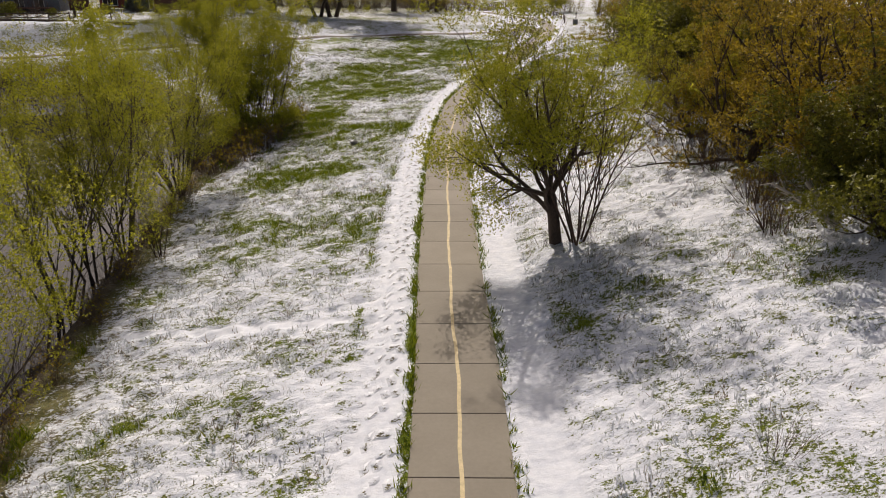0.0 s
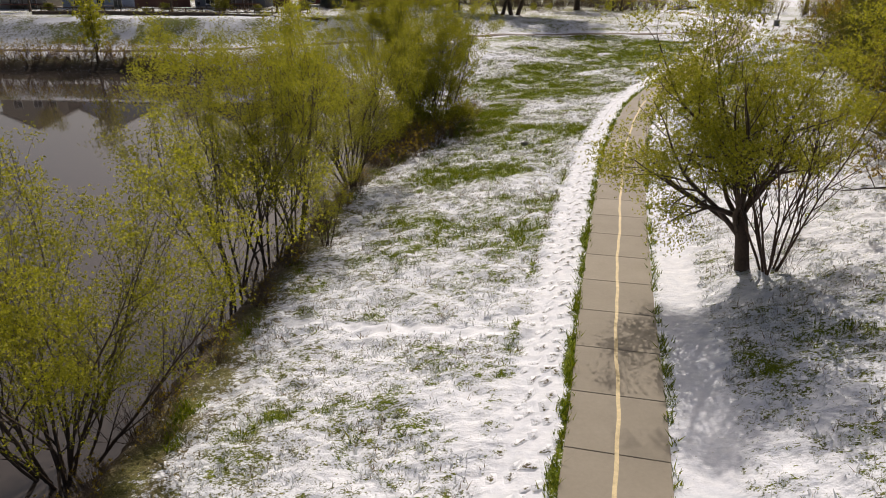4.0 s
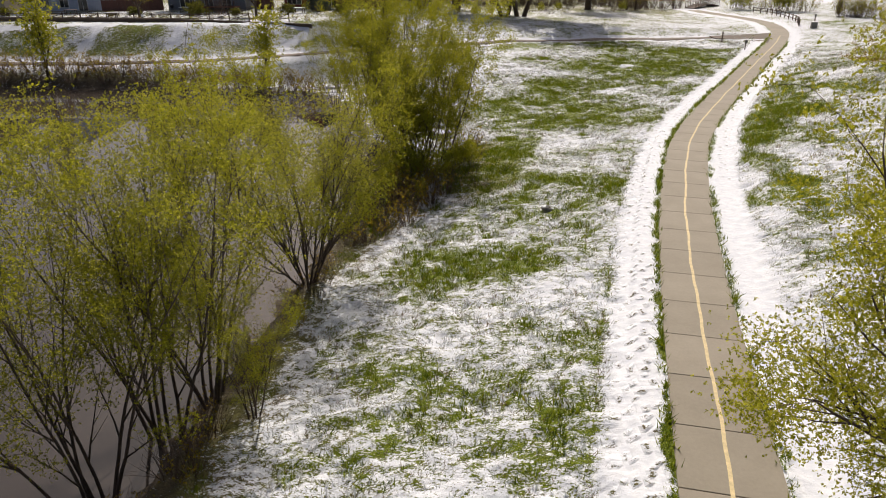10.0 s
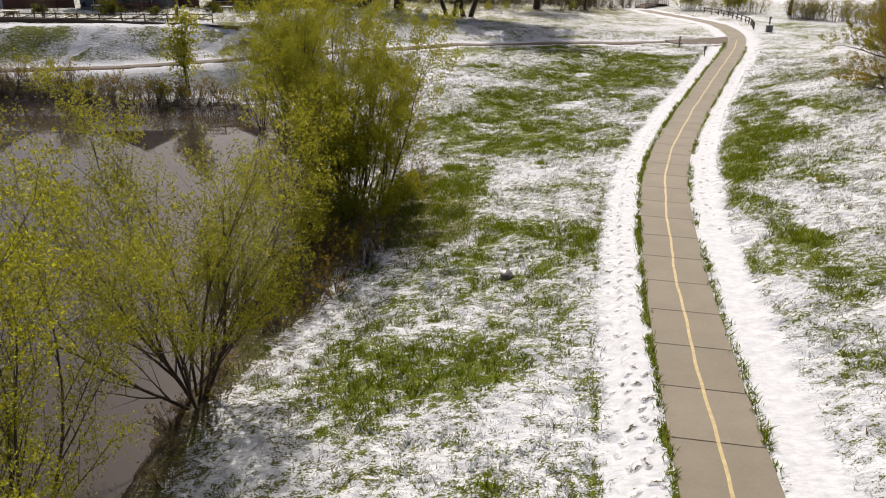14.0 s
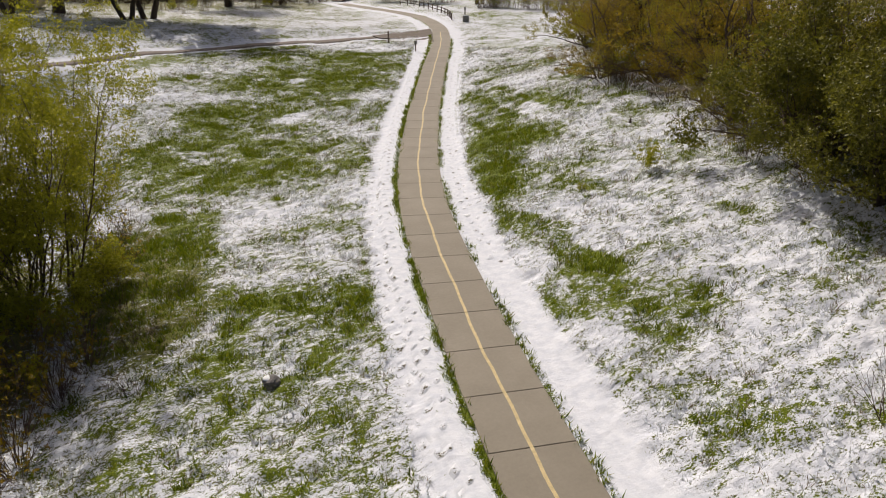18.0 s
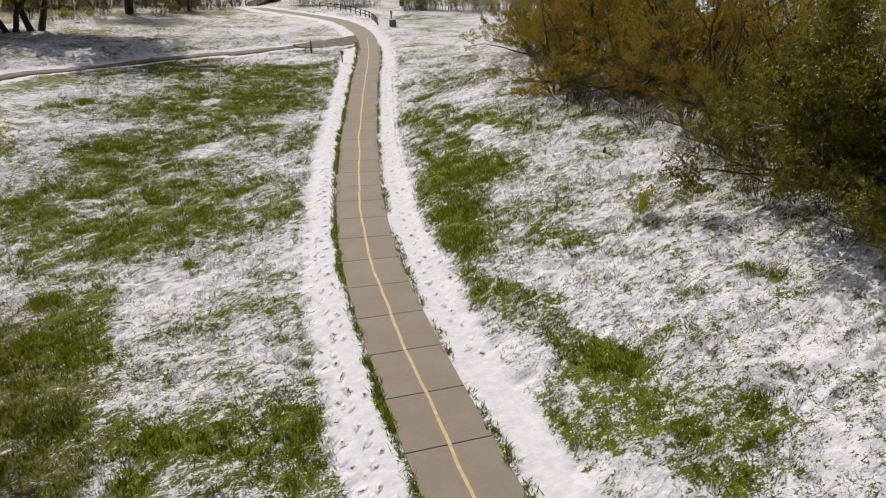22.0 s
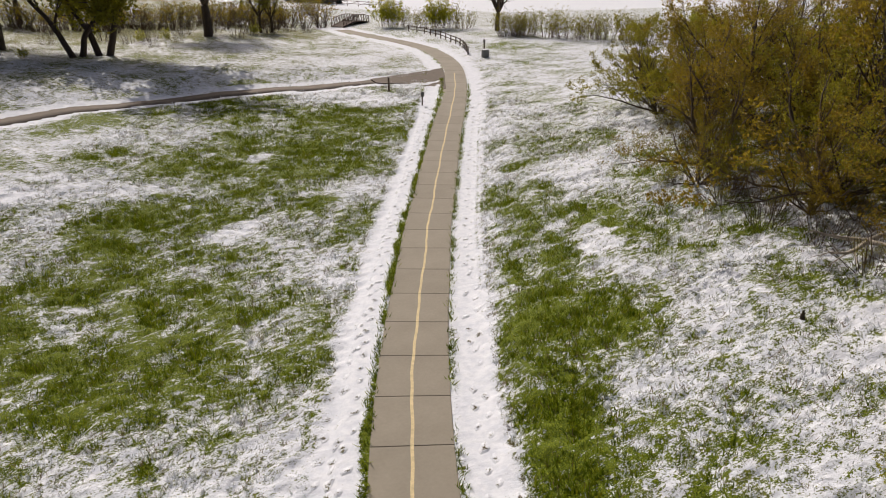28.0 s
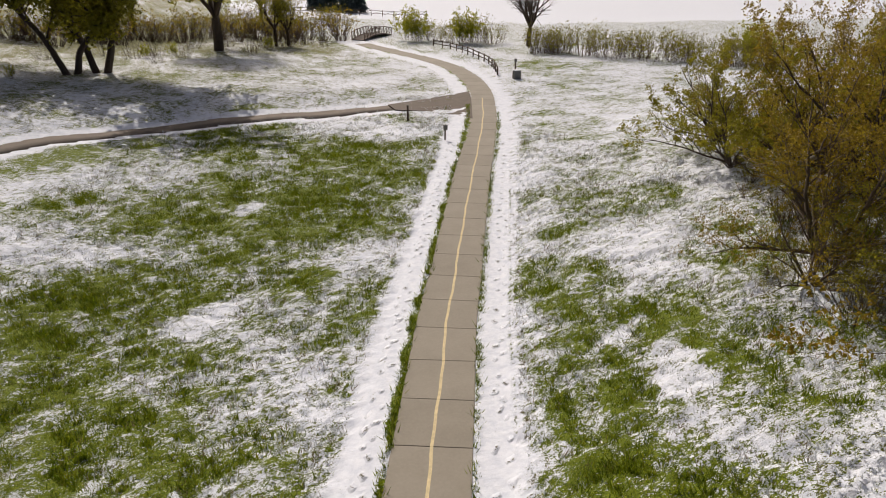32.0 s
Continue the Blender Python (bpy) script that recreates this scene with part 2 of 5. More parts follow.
def pond_edge(x, y):
    """Distance to the pond's edge, negative on the water."""
    x, y = np.asarray(x, float).ravel(), np.asarray(y, float).ravel()
    d, inside = np.full(x.shape, 1e9), np.zeros(x.shape, bool)
    for (ax, ay), (bx, by) in zip(POND, POND[1:] + POND[:1]):
        t = np.clip(((x - ax) * (bx - ax) + (y - ay) * (by - ay)) / ((bx - ax) ** 2 + (by - ay) ** 2), 0, 1)
        d = np.minimum(d, np.hypot(x - ax - t * (bx - ax), y - ay - t * (by - ay)))
        if ay != by:
            inside ^= ((ay > y) != (by > y)) & (x < (bx - ax) * (y - ay) / (by - ay) + ax)
    return np.where(inside, -d, d)


SIDE = spline([(46.2, 107.2), (38.2, 108.4), (28.0, 109.9), (18.7, 109.3), (10.6, 108.1), (4.5, 105.8), (-5, 102.1), (-14.8, 98.3), (-23, 96.4), (-28.5, 95.6), (-34, 95.5), (-40, 95.6), (-47, 96), (-75, 98.5)], 0.8)


def path_z(y):
    return 1.0 * smooth(70, 104, y) + 0.4 * smooth(100, 125, y)


def waves(x, y):
    """Gentle rolling, a few decimetres."""
    return (0.10 * np.sin(0.31 * x + 0.13 * y + 0.5) * np.sin(0.17 * y - 0.11 * x) + 0.06 * np.sin(0.8 * x - 0.37 * y) * np.sin(0.53 * y + 0.2 * x + 1.0))


def land(x, y):
    """Height of the ground, without its fine relief."""
    x, y = np.asarray(x, float).ravel(), np.asarray(y, float).ravel()
    u, _ = near_line(CENTRE, x, y)
    zp = path_z(y)
    left, right = np.maximum(-u - 1.6, 0), np.maximum(u - 1.5, 0)
    flat = smooth(62, 98, y)
    z = zp - np.minimum(left, 13) * 0.125 * (1 - 0.75 * flat)
    hill = np.where(right < 18, 0.245 * right, 4.41 + 0.04 * (right - 18))
    hill = np.where(right > 60, hill - 0.02 * (right - 60), hill)
    z = z + hill * (1 - 0.93 * smooth(72, 108, y)) * smooth(0, 2.5, right)
    z = z + waves(x, y) * smooth(1.5, 5, np.abs(u))
    # bank up to the houses, and higher ground beyond the side path
    v, _ = near_line(SIDE, x, y)
    low = np.interp(x, [-45, -30, -15, 0], [-0.35, -0.05, 0.5, 0.75])
    up = smooth(0.8, 8.5, v) * np.where(x < 0, 3.75 - low, 3.0) * (1 - 0.66 * smooth(-8, 14, x))
    z = np.where(x < 45, z + up * smooth(48, 30, x), z)
    z = np.where(x < 5, np.where(y > 60, low * smooth(-6, -1.0, v) - 2.6 * (1 - smooth(-6, -1.0, v)) + up, z) * smooth(5, 0, x) + z * smooth(0, 5, x), z)
    e = pond_edge(x, y)
    bank = WATER_Z + np.where(e > 0, 1.2 * np.minimum(e, 1.0) + 0.47 * np.maximum(e - 1.0, 0), 0.35 * e) + 0.05
    z = np.where(e < 6, np.minimum(z, np.maximum(bank, WATER_Z - 1.2)), z)
    # beyond the hedge the land drops a little to the lake
    z = z - 1.6 * smooth(150, 200, y) * smooth(60, 90, x)
    return z


def land1(x, y):
    return float(land([x], [y])[0])


def ground_axis(lo, hi, step, far, grow, cap, cap_to):
    mid = np.arange(lo, hi + step / 2, step)
    out, d = [], step
    v = hi
    while v < far:
        d = max(d, min(d * grow, cap)) if v < cap_to[1] else d * grow
        v += d
        out.append(v)
    back, d, v = [], step, lo
    while v > -far:
        d = max(d, min(d * grow, cap)) if v > cap_to[0] else d * grow
        v -= d
        back.append(v)
    return np.r_[back[::-1], mid, out]


def mesh_from(name, verts, faces, mat=None, smooth_shade=False):
    """A mesh from arrays; faces all of one size."""
    me = bpy.data.meshes.new(name)
    verts, faces = np.asarray(verts, np.float32), np.asarray(faces, np.int32)
    k = faces.shape[1]
    me.vertices.add(len(verts))
    me.vertices.foreach_set("co", verts.ravel())
    me.loops.add(faces.size)
    me.loops.foreach_set("vertex_index", faces.ravel())
    me.polygons.add(len(faces))
    me.polygons.foreach_set("loop_start", np.arange(0, faces.size, k, dtype=np.int32))
    if smooth_shade:
        me.polygons.foreach_set("use_smooth", np.ones(len(faces), bool))
    if mat:
        me.materials.append(mat)
    me.update(calc_edges=True)
    return me


def part(name, bm, mat, parent=None, label=""):
    """Links a bmesh as one mesh object, under a thing or a part."""
    me = bpy.data.meshes.new(name)
    bm.to_mesh(me)
    bm.free()
    me.materials.append(mat)
    ob = new(name, me)
    if parent:
        ob.parent = parent
    return tagged(ob, label)


def lattice(rng, x, y, size):
    """Cheap smooth random field on a lattice of that size."""
    table = rng.random((256, 256))
    gx, gy = x / size, y / size
    i, j = np.floor(gx).astype(int), np.floor(gy).astype(int)
    fx, fy = gx - i, gy - j
    fx, fy = fx * fx * (3 - 2 * fx), fy * fy * (3 - 2 * fy)
    t = lambda a, b: table[a % 256, b % 256]  # noqa: E731
    return (t(i, j) * (1 - fx) + t(i + 1, j) * fx) * (1 - fy) + (t(i, j + 1) * (1 - fx) + t(i + 1, j + 1) * fx) * fy


# bare, green strips of meadow: from x, y, to x, y, half width, strength
GREEN_NEAR = [
    (-0.6, 36.5, 3.1, 34.9, 2.18, 0.60), (4.7, 43.1, 9.1, 44.3, 2.65, 0.62), (-1.6, 24.1, 2.4, 23.5, 2.89, 0.46), (-4.2, 10.4, 1.2, 10.1, 1.39, 0.42),
    (5.2, 25.2, 4.2, 20.1, 0.20, 0.62), (7.6, 5.3, 8.6, 5.5, 0.63, 0.50), (8.5, 11.8, 8.6, 9.9, 0.60, 0.42), (7.7, 3.8, 7.8, 3.2, 0.41, 0.42),
    (-3.8, 15.8, -0.8, 16.0, 0.82, 0.42),
]
GREEN_BANK = [
    (-0.2, 34.3, 2.8, 35.5, 2.40, 0.66), (-2.2, 27.5, -2.0, 26.2, 0.29, 0.60), (-1.7, 26.8, 2.0, 24.1, 1.40, 0.46), (0.6, 24.0, 1.3, 23.1, 0.55, 0.56),
    (5.1, 24.4, 4.5, 21.7, 0.20, 0.62), (8.4, 35.3, 7.4, 32.4, 0.20, 0.60), (2.1, 21.0, 2.6, 21.2, 0.52, 0.52), (-3.9, 22.3, -3.3, 22.6, 0.54, 0.52),
    (1.1, 35.3, 3.3, 35.4, 2.13, 0.66), (5.8, 45.2, 9.3, 44.7, 1.35, 0.72), (5.0, 41.5, 6.7, 41.8, 1.91, 0.58), (2.9, 47.6, 5.8, 51.9, 1.05, 0.66),
    (6.3, 46.7, 9.1, 44.4, 1.32, 0.72), (4.6, 44.1, 5.8, 40.1, 0.87, 0.52),
]
GREEN_SCRUB = [
    (2.3, 45.4, 5.4, 48.1, 0.75, 0.78), (5.1, 53.0, 6.9, 58.8, 0.81, 0.75), (8.3, 64.6, 14.8, 63.2, 3.90, 0.78), (10.3, 77.7, 16.8, 78.5, 2.10, 0.74),
    (-0.2, 37.5, 3.5, 36.3, 1.12, 0.56), (2.9, 38.5, 3.6, 38.7, 0.54, 0.50), (5.0, 59.8, 5.5, 53.1, 0.85, 0.88), (7.3, 71.6, 12.0, 71.8, 5.23, 0.76),
    (11.1, 80.5, 14.3, 80.9, 2.47, 0.88), (9.0, 67.4, 13.6, 66.3, 2.99, 0.60), (10.6, 58.5, 10.7, 57.2, 0.39, 0.70),
]
GREEN_MEADOW_1 = [
    (19.5, 87.5, 29.7, 88.3, 4.03, 0.78), (23.1, 100.4, 29.4, 92.5, 4.94, 0.72), (11.1, 92.0, 19.2, 91.3, 3.00, 0.60), (8.9, 101.4, 15.3, 106.5, 2.55, 0.62),
    (20.6, 81.5, 23.3, 75.5, 1.87, 0.62), (17.8, 82.6, 22.7, 75.4, 1.85, 0.64), (10.7, 77.8, 13.2, 79.5, 1.44, 0.86), (7.7, 66.8, 10.1, 63.3, 1.48, 0.85),
    (20.2, 94.1, 21.0, 85.3, 1.17, 0.72), (29.5, 98.8, 29.9, 94.2, 0.87, 0.66), (33.9, 95.3, 35.4, 95.7, 1.01, 0.66), (15.0, 107.3, 26.3, 106.2, 2.31, 0.66),
    (21.4, 82.7, 26.5, 82.8, 2.45, 0.74), (17.4, 72.3, 23.1, 72.4, 1.57, 0.56), (10.5, 78.0, 13.0, 77.7, 1.39, 0.84),
]
GREEN_MEADOW_2 = [
    (15.3, 88.0, 21.2, 91.8, 2.23, 0.74), (9.7, 72.3, 11.7, 67.9, 1.13, 0.70), (13.2, 68.7, 16.9, 67.0, 1.63, 0.50), (29.7, 97.3, 35.2, 95.0, 1.63, 0.64),
    (14.4, 104.3, 23.4, 104.2, 1.89, 0.64), (11.6, 72.1, 15.1, 66.5, 1.16, 0.60),
]
GREEN_SLOPE_1 = [
    (28.1, 64.0, 19.8, 49.7, 1.29, 0.80), (31.1, 63.9, 31.2, 60.9, 1.32, 0.64), (18.4, 46.3, 18.0, 43.2, 0.66, 0.70), (15.7, 39.6, 18.1, 36.4, 1.11, 0.78),
    (17.0, 40.8, 17.1, 39.1, 0.68, 0.78), (16.3, 36.9, 16.5, 35.5, 0.69, 0.62), (14.0, 40.8, 13.6, 39.6, 0.29, 0.75), (14.2, 32.3, 14.8, 31.3, 0.52, 0.50),
    (31.3, 72.6, 31.9, 63.8, 1.20, 0.62), (28.2, 63.8, 20.2, 51.0, 1.23, 0.86), (18.7, 48.6, 18.3, 46.5, 0.39, 0.74), (18.2, 46.8, 18.7, 44.3, 0.63, 0.76),
    (17.8, 41.9, 18.0, 39.6, 0.67, 0.80),
]
GREEN_SLOPE_2 = [
    (22.4, 50.7, 22.4, 48.9, 0.99, 0.46), (22.3, 47.5, 22.5, 46.3, 0.85, 0.58), (31.5, 54.3, 31.3, 53.0, 1.03, 0.54), (24.3, 40.1, 24.2, 39.5, 0.43, 0.50),
    (28.9, 66.7, 25.1, 57.7, 1.20, 0.78), (23.7, 57.9, 25.8, 56.6, 2.26, 0.86), (30.7, 71.4, 31.6, 70.2, 1.46, 0.76), (32.5, 64.4, 31.0, 61.9, 0.65, 0.70),
    (22.9, 55.9, 21.4, 52.4, 0.87, 0.60), (30.6, 53.4, 31.3, 53.1, 0.55, 0.55),
]
GREEN_SLOPE_3 = [
    (30.5, 71.3, 29.6, 66.9, 0.77, 0.74), (27.9, 65.1, 28.1, 61.1, 0.76, 0.82), (31.3, 63.9, 30.9, 61.6, 0.82, 0.66), (26.2, 61.5, 27.1, 59.4, 1.20, 0.72),
    (34.1, 75.0, 35.5, 74.6, 1.00, 0.66), (32.0, 67.3, 32.6, 65.4, 0.74, 0.50), (53.5, 88.9, 49.8, 78.9, 1.27, 0.50), (28.3, 58.3, 28.3, 57.4, 0.38, 0.50),
]
# and wider far ones: x, y, half length, half width, turn in degrees, strength
GREEN_FAR = [
    (30.5, 97.7, 2.8, 5.6, -31, 0.55), (11.8, 101.9, 3.3, 3.4, -22, 0.55), (20.8, 106.8, 5.8, 4.1, -23, 0.62), (60.1, 107.0, 4.6, 6.8, -30, 0.5),
    (26.5, 112.7, 4.0, 1.3, -11, 0.6), (8.4, 122.1, 2.7, 4.6, 7, 0.5), (65.0, 124.3, 4.3, 4.4, -36, 0.75), (21.0, 132.5, 6.4, 6.7, -27, 0.5),
    (42.6, 138.8, 5.9, 6.1, -9, 0.4), (18.7, 173.5, 10.3, 17.3, -18, 0.7),
]
# trodden or drifted strips of clean snow: from, to, half width
SNOW_TRACKS = [(-46.5, 97.5, -44.7, 103.2, 0.65), (-36.2, 97.2, -34.4, 99.4, 0.45), (-34.4, 99.4, -33.3, 104.2, 0.6), (-22.9, 98.2, -19.8, 100.4, 0.5), (-19.8, 100.4, -16.3, 103.8, 0.6),
               (-60, 103.9, -14, 103.9, 0.6), (-5.6, 16.9, -1.6, 15.4, 0.24), (-1.6, 15.4, 3.0, 13.8, 0.26), (28.6, 64.7, 31.4, 65.5, 0.3), (16.3, 75.8, 17.3, 76.6, 0.9),
               (20.9, 87.5, 21.6, 88.0, 0.5), (29.3, 61.2, 30.4, 63.2, 0.7)]
GREEN = GREEN_NEAR + GREEN_BANK + GREEN_SCRUB + GREEN_MEADOW_1 + GREEN_MEADOW_2 + GREEN_SLOPE_1 + GREEN_SLOPE_2 + GREEN_SLOPE_3


def cover(x, y):
    """How bare (r), how brown (g) and how muddy (b) the ground is."""
    x, y = np.asarray(x, float).ravel(), np.asarray(y, float).ravel()
    rng = np.random.default_rng(4)
    n1, n2, n3 = lattice(rng, x, y, 3.1), lattice(rng, x + 0.35 * y, y, 1.1), lattice(rng, x, y, 0.45)
    u, _ = near_line(CENTRE, x, y)
    wob = (n1 - 0.5) * 1.3 + (n2 - 0.5) * 0.7
    bare = 0.42 + 0.26 * (n1 - 0.5) + 0.20 * (n2 - 0.5) + 0.16 * (n3 - 0.5)
    bare = bare - 0.02 * smooth(30, 10, y) + 0.02 * smooth(3, 6, u) * smooth(42, 52, y)
    strength = lambda k: 0.52 + (k - 0.5) * 0.62 + 0.30 * (n2 - 0.5) + 0.30 * (n1 - 0.5) + 0.24 * (n3 - 0.5)  # noqa: E731
    for ax, ay, bx, by, half, k in GREEN:
        near = np.flatnonzero((np.abs(x - (ax + bx) / 2) < abs(bx - ax) / 2 + 2.2 * half + 0.5) & (np.abs(y - (ay + by) / 2) < abs(by - ay) / 2 + 2.2 * half + 0.5))
        px, py = x[near], y[near]
        t = np.clip(((px - ax) * (bx - ax) + (py - ay) * (by - ay)) / ((bx - ax) ** 2 + (by - ay) ** 2), 0, 1)
        r = np.hypot(px - ax - t * (bx - ax), py - ay - t * (by - ay)) / half + 0.75 * wob[near]
        w = smooth(1.45, 0.45, r)
        bare[near] = np.maximum(bare[near], bare[near] * (1 - w) + strength(k)[near] * w)
    for cx, cy, a, b, turn, k in GREEN_FAR:
        c, s = math.cos(radians(turn)), math.sin(radians(turn))
        dx, dy = (x - cx) * c + (y - cy) * s, -(x - cx) * s + (y - cy) * c
        r = np.hypot(dx / a, dy / b) + wob * 0.45
        w = smooth(1.2, 0.5, r)
        bare = np.maximum(bare, bare * (1 - w) + strength(k) * w)
    # past the far reeds, whole snow cover stands in for the lake's bright glare
    far = smooth(150, 165, y + 0.55 * (x - 60)) * smooth(40, 60, x)
    bare = np.where(far > 0, bare * (1 - far) + far * np.where(y + 0.4 * (x - 60) < 215, 0.46, 0.05), bare)
    north = smooth(108, 116, y - 0.1 * (x - 20)) * smooth(52, 44, x)
    bare = bare + 0.06 * north + 0.16 * smooth(138, 156, y) * smooth(54, 46, x)
    v, _ = near_line(SIDE, x, y)
    bank_up = smooth(0.8, 1.6, v) * smooth(9.5, 7.0, v) * smooth(2, -8, x)
    bare = np.where(bank_up > 0, bare + bank_up * (0.12 * smooth(0.35, 0.7, n1) + 0.10), bare)
    for ax, ay, bx, by, w in SNOW_TRACKS:
        t = np.clip(((x - ax) * (bx - ax) + (y - ay) * (by - ay)) / ((bx - ax) ** 2 + (by - ay) ** 2), 0, 1)
        d = np.hypot(x - ax - t * (bx - ax), y - ay - t * (by - ay)) + 1.1 * w * (n2 - 0.5) + 0.6 * w * (n3 - 0.5)
        bare = bare * (1 - (0.9 if ay > 90 or ay < 20 else 0.36) * smooth(w * 1.4, w * 0.6, d))
    verge = smooth(1.0, 1.5, np.abs(v)) * smooth(2.6 + 0.8 * (n1 - 0.5), 2.0, np.abs(v)) * smooth(44, 38, x)
    bare = bare * (1 - 0.85 * verge)
    e = pond_edge(x, y)
    scrub = smooth(1.2, 0.65, np.hypot((x - 2.6) / 3.6, (y - 52) / 10.0) + 0.25 * wob)
    bare = np.maximum(bare, 0.78 * scrub + 0.3 * (n2 - 0.5) * scrub)
    brown = 0.35 * north + 0.3 * smooth(138, 156, y) * smooth(54, 46, x) + 0.35 * bank_up + 0.55 * scrub * (0.3 + n1) + smooth(3.0, 0.5, e) * 0.9 + 0.25 * smooth(9, 4, e)
    wide = 3.5 + 1.0 * smooth(34, 26, y) + 2.5 * smooth(36, 42, y) * smooth(62, 56, y)
    bare = np.maximum(bare, smooth(wide, 0.3 * wide, e + wob) * 0.85)
    brown = np.maximum(brown, 0.8 * smooth(wide + 0.5, 0.5 * wide, e + wob))
    mud = smooth(2.2, 0.3, e)
    for cx, cy, r in ((9.6, 37.8, 0.28), (9.45, 37.2, 0.22), (9.0, 36.1, 0.2), (8.8, 35.3, 0.24), (9.75, 38.5, 0.16)):
        w = smooth(r * 1.3, r * 0.5, np.hypot(x - cx, y - cy) + 0.3 * r * (n3 - 0.5))
        bare, brown, mud = np.maximum(bare, w), np.maximum(brown, w), np.maximum(mud, 0.8 * w)
    # clean snow shoulders by the path, with a grassy lip at the slab
    au = np.abs(u)
    sh = smooth(1.3, 1.6, au) * smooth(3.1 + 0.9 * (n1 - 0.5), 2.5, au)
    bare = bare * (1 - 0.9 * sh) + 0.03 * sh
    lip = np.where(u < 0, smooth(1.54 + 0.5 * (n2 - 0.5), 1.32, au), smooth(1.40 + 0.3 * (n2 - 0.5), 1.28, au) * 0.4) * (0.15 + 1.1 * n2)
    bare = np.maximum(bare, lip)
    # tread line along the left shoulder
    trd = np.exp(-((u + 3.2 + 0.25 * (n1 - 0.5)) / 0.22) ** 2) * smooth(0.25, 0.6, n2)
    bare = np.maximum(bare, 0.62 * trd)
    wheel = (np.exp(-((u - 2.55) / 0.09) ** 2) + np.exp(-((u - 3.05) / 0.09) ** 2)) * smooth(56, 66, y) * smooth(0.15, 0.5, n2)
    bare = np.maximum(bare, 0.54 * wheel)
    # leaf litter under the thicket
    under = smooth(-1.0, 2.5, x + 2.0 * (n1 - 0.5) - np.interp(y, [8, 14, 20, 30, 36, 44, 52, 58, 64, 70, 80], [17, 16.8, 18.6, 22.5, 26, 30.3, 34.5, 36, 37.5, 44, 50])) * smooth(84, 78, y) * smooth(2, 8, y)
    bare = np.maximum(bare, under * (0.64 + 0.3 * (n2 - 0.5)))
    brown = np.maximum(brown, 0.8 * under)
    brown = brown + 0.32 * smooth(0.58, 0.42, bare)
    return np.clip(bare, 0, 1), np.clip(brown, 0, 1), np.clip(mud, 0, 1)


def footprints(x, y, u, who):
    """Two loose lines of footprints in the snow shoulders, 0 to 1."""
    a, d = CENTRE[who], CENTRE[np.minimum(who + 1, len(CENTRE) - 1)] - CENTRE[who]
    s = who * 0.61 + ((x - a[:, 0]) * d[:, 0] + (y - a[:, 1]) * d[:, 1]) / 0.61
    out = np.zeros_like(u)
    for off, pace, y0, y1, sd in ((-2.0, 0.42, 2, 95, 1), (-2.45, 0.47, 2, 60, 2), (-1.75, 0.6, 2, 34, 3), (2.15, 0.5, 44, 100, 4), (2.9, 0.7, 44, 80, 5)):
        k = np.floor(s / pace).astype(int)
        r = np.abs(np.sin(k * 12.9898 + sd * 4.1) * 43758.5453) % 1.0
        f = s / pace - k
        lat = off + (0.16 if sd != 5 else 0.05) * np.where(k % 2 == 0, 1, -1) + (r - 0.5) * 0.22
        out = np.maximum(out, ((np.abs(f - 0.5) < 0.24) & (np.abs(u - lat) < 0.08) & (y > y0) & (y < y1) & (r < 0.85)) * 1.0)
    return out


# ---- ground ----
def build_ground():
    xs, ys = ground_axis(-7, 38, 0.14, 2600, 1.15, 0.6, (-56, 64)), ground_axis(5, 88, 0.14, 2600, 1.14, 0.45, (0, 126))
    gx, gy = np.meshgrid(xs, ys)
    x, y = gx.ravel(), gy.ravel()
    z = land(x, y)
    u, who = near_line(CENTRE, x, y)
    v, _ = near_line(SIDE, x, y)
    bare, brown, mud = cover(x, y)
    rng = np.random.default_rng(11)
    near = smooth(160, 60, np.hypot(x - 15, y - 50))
    ridge = lambda a, b, size: 1 - np.abs(2 * lattice(rng, a, b, size) - 1)  # noqa: E731
    lumps = (lattice(rng, x, y, 1.1) - 0.5) * 0.18 + (ridge(0.75 * x + 0.35 * y, y - 0.3 * x, 0.62) - 0.5) * 0.13 + (lattice(rng, 0.8 * x + 0.3 * y, y, 0.30) - 0.5) * 0.12
    shoulder = smooth(3.0, 2.2, np.abs(u))
    z = z + lumps * near * (1 - 0.88 * shoulder) * smooth(1.2, 2.0, np.abs(u)) * smooth(1.2, 2.4, np.abs(v))
    dent = footprints(x, y, u, who)
    z = z - 0.05 * dent
    bare, brown, mud = np.maximum(bare, 0.52 * dent), np.maximum(brown, dent), np.maximum(mud, 0.5 * dent)
    z = np.where(np.abs(u) < HALF + 0.10 - 0.22 * smooth(90, 98, y), path_z(y) - 0.045, np.where(np.abs(u) < 2.2, np.maximum(z, path_z(y) + 0.015), z))
    z = np.where((np.abs(v) < 1.15) & (x < 46), z - 0.12, z)
    n, m = len(xs), len(ys)
    i = (np.arange(m - 1)[:, None] * n + np.arange(n - 1)).ravel()
    me = mesh_from("ground", np.stack([x, y, z], 1), np.stack([i, i + 1, i + n + 1, i + n], 1), M_GROUND, True)
    at = me.color_attributes.new("cover", "FLOAT_COLOR", "POINT")
    at.data.foreach_set("color", np.stack([bare, brown, mud, np.ones_like(bare)], 1).astype(np.float32).ravel())
    return tagged(new("ground", me), "snow-dusted grassy ground falling to a pond", "ground", kind="structure")


build_ground()

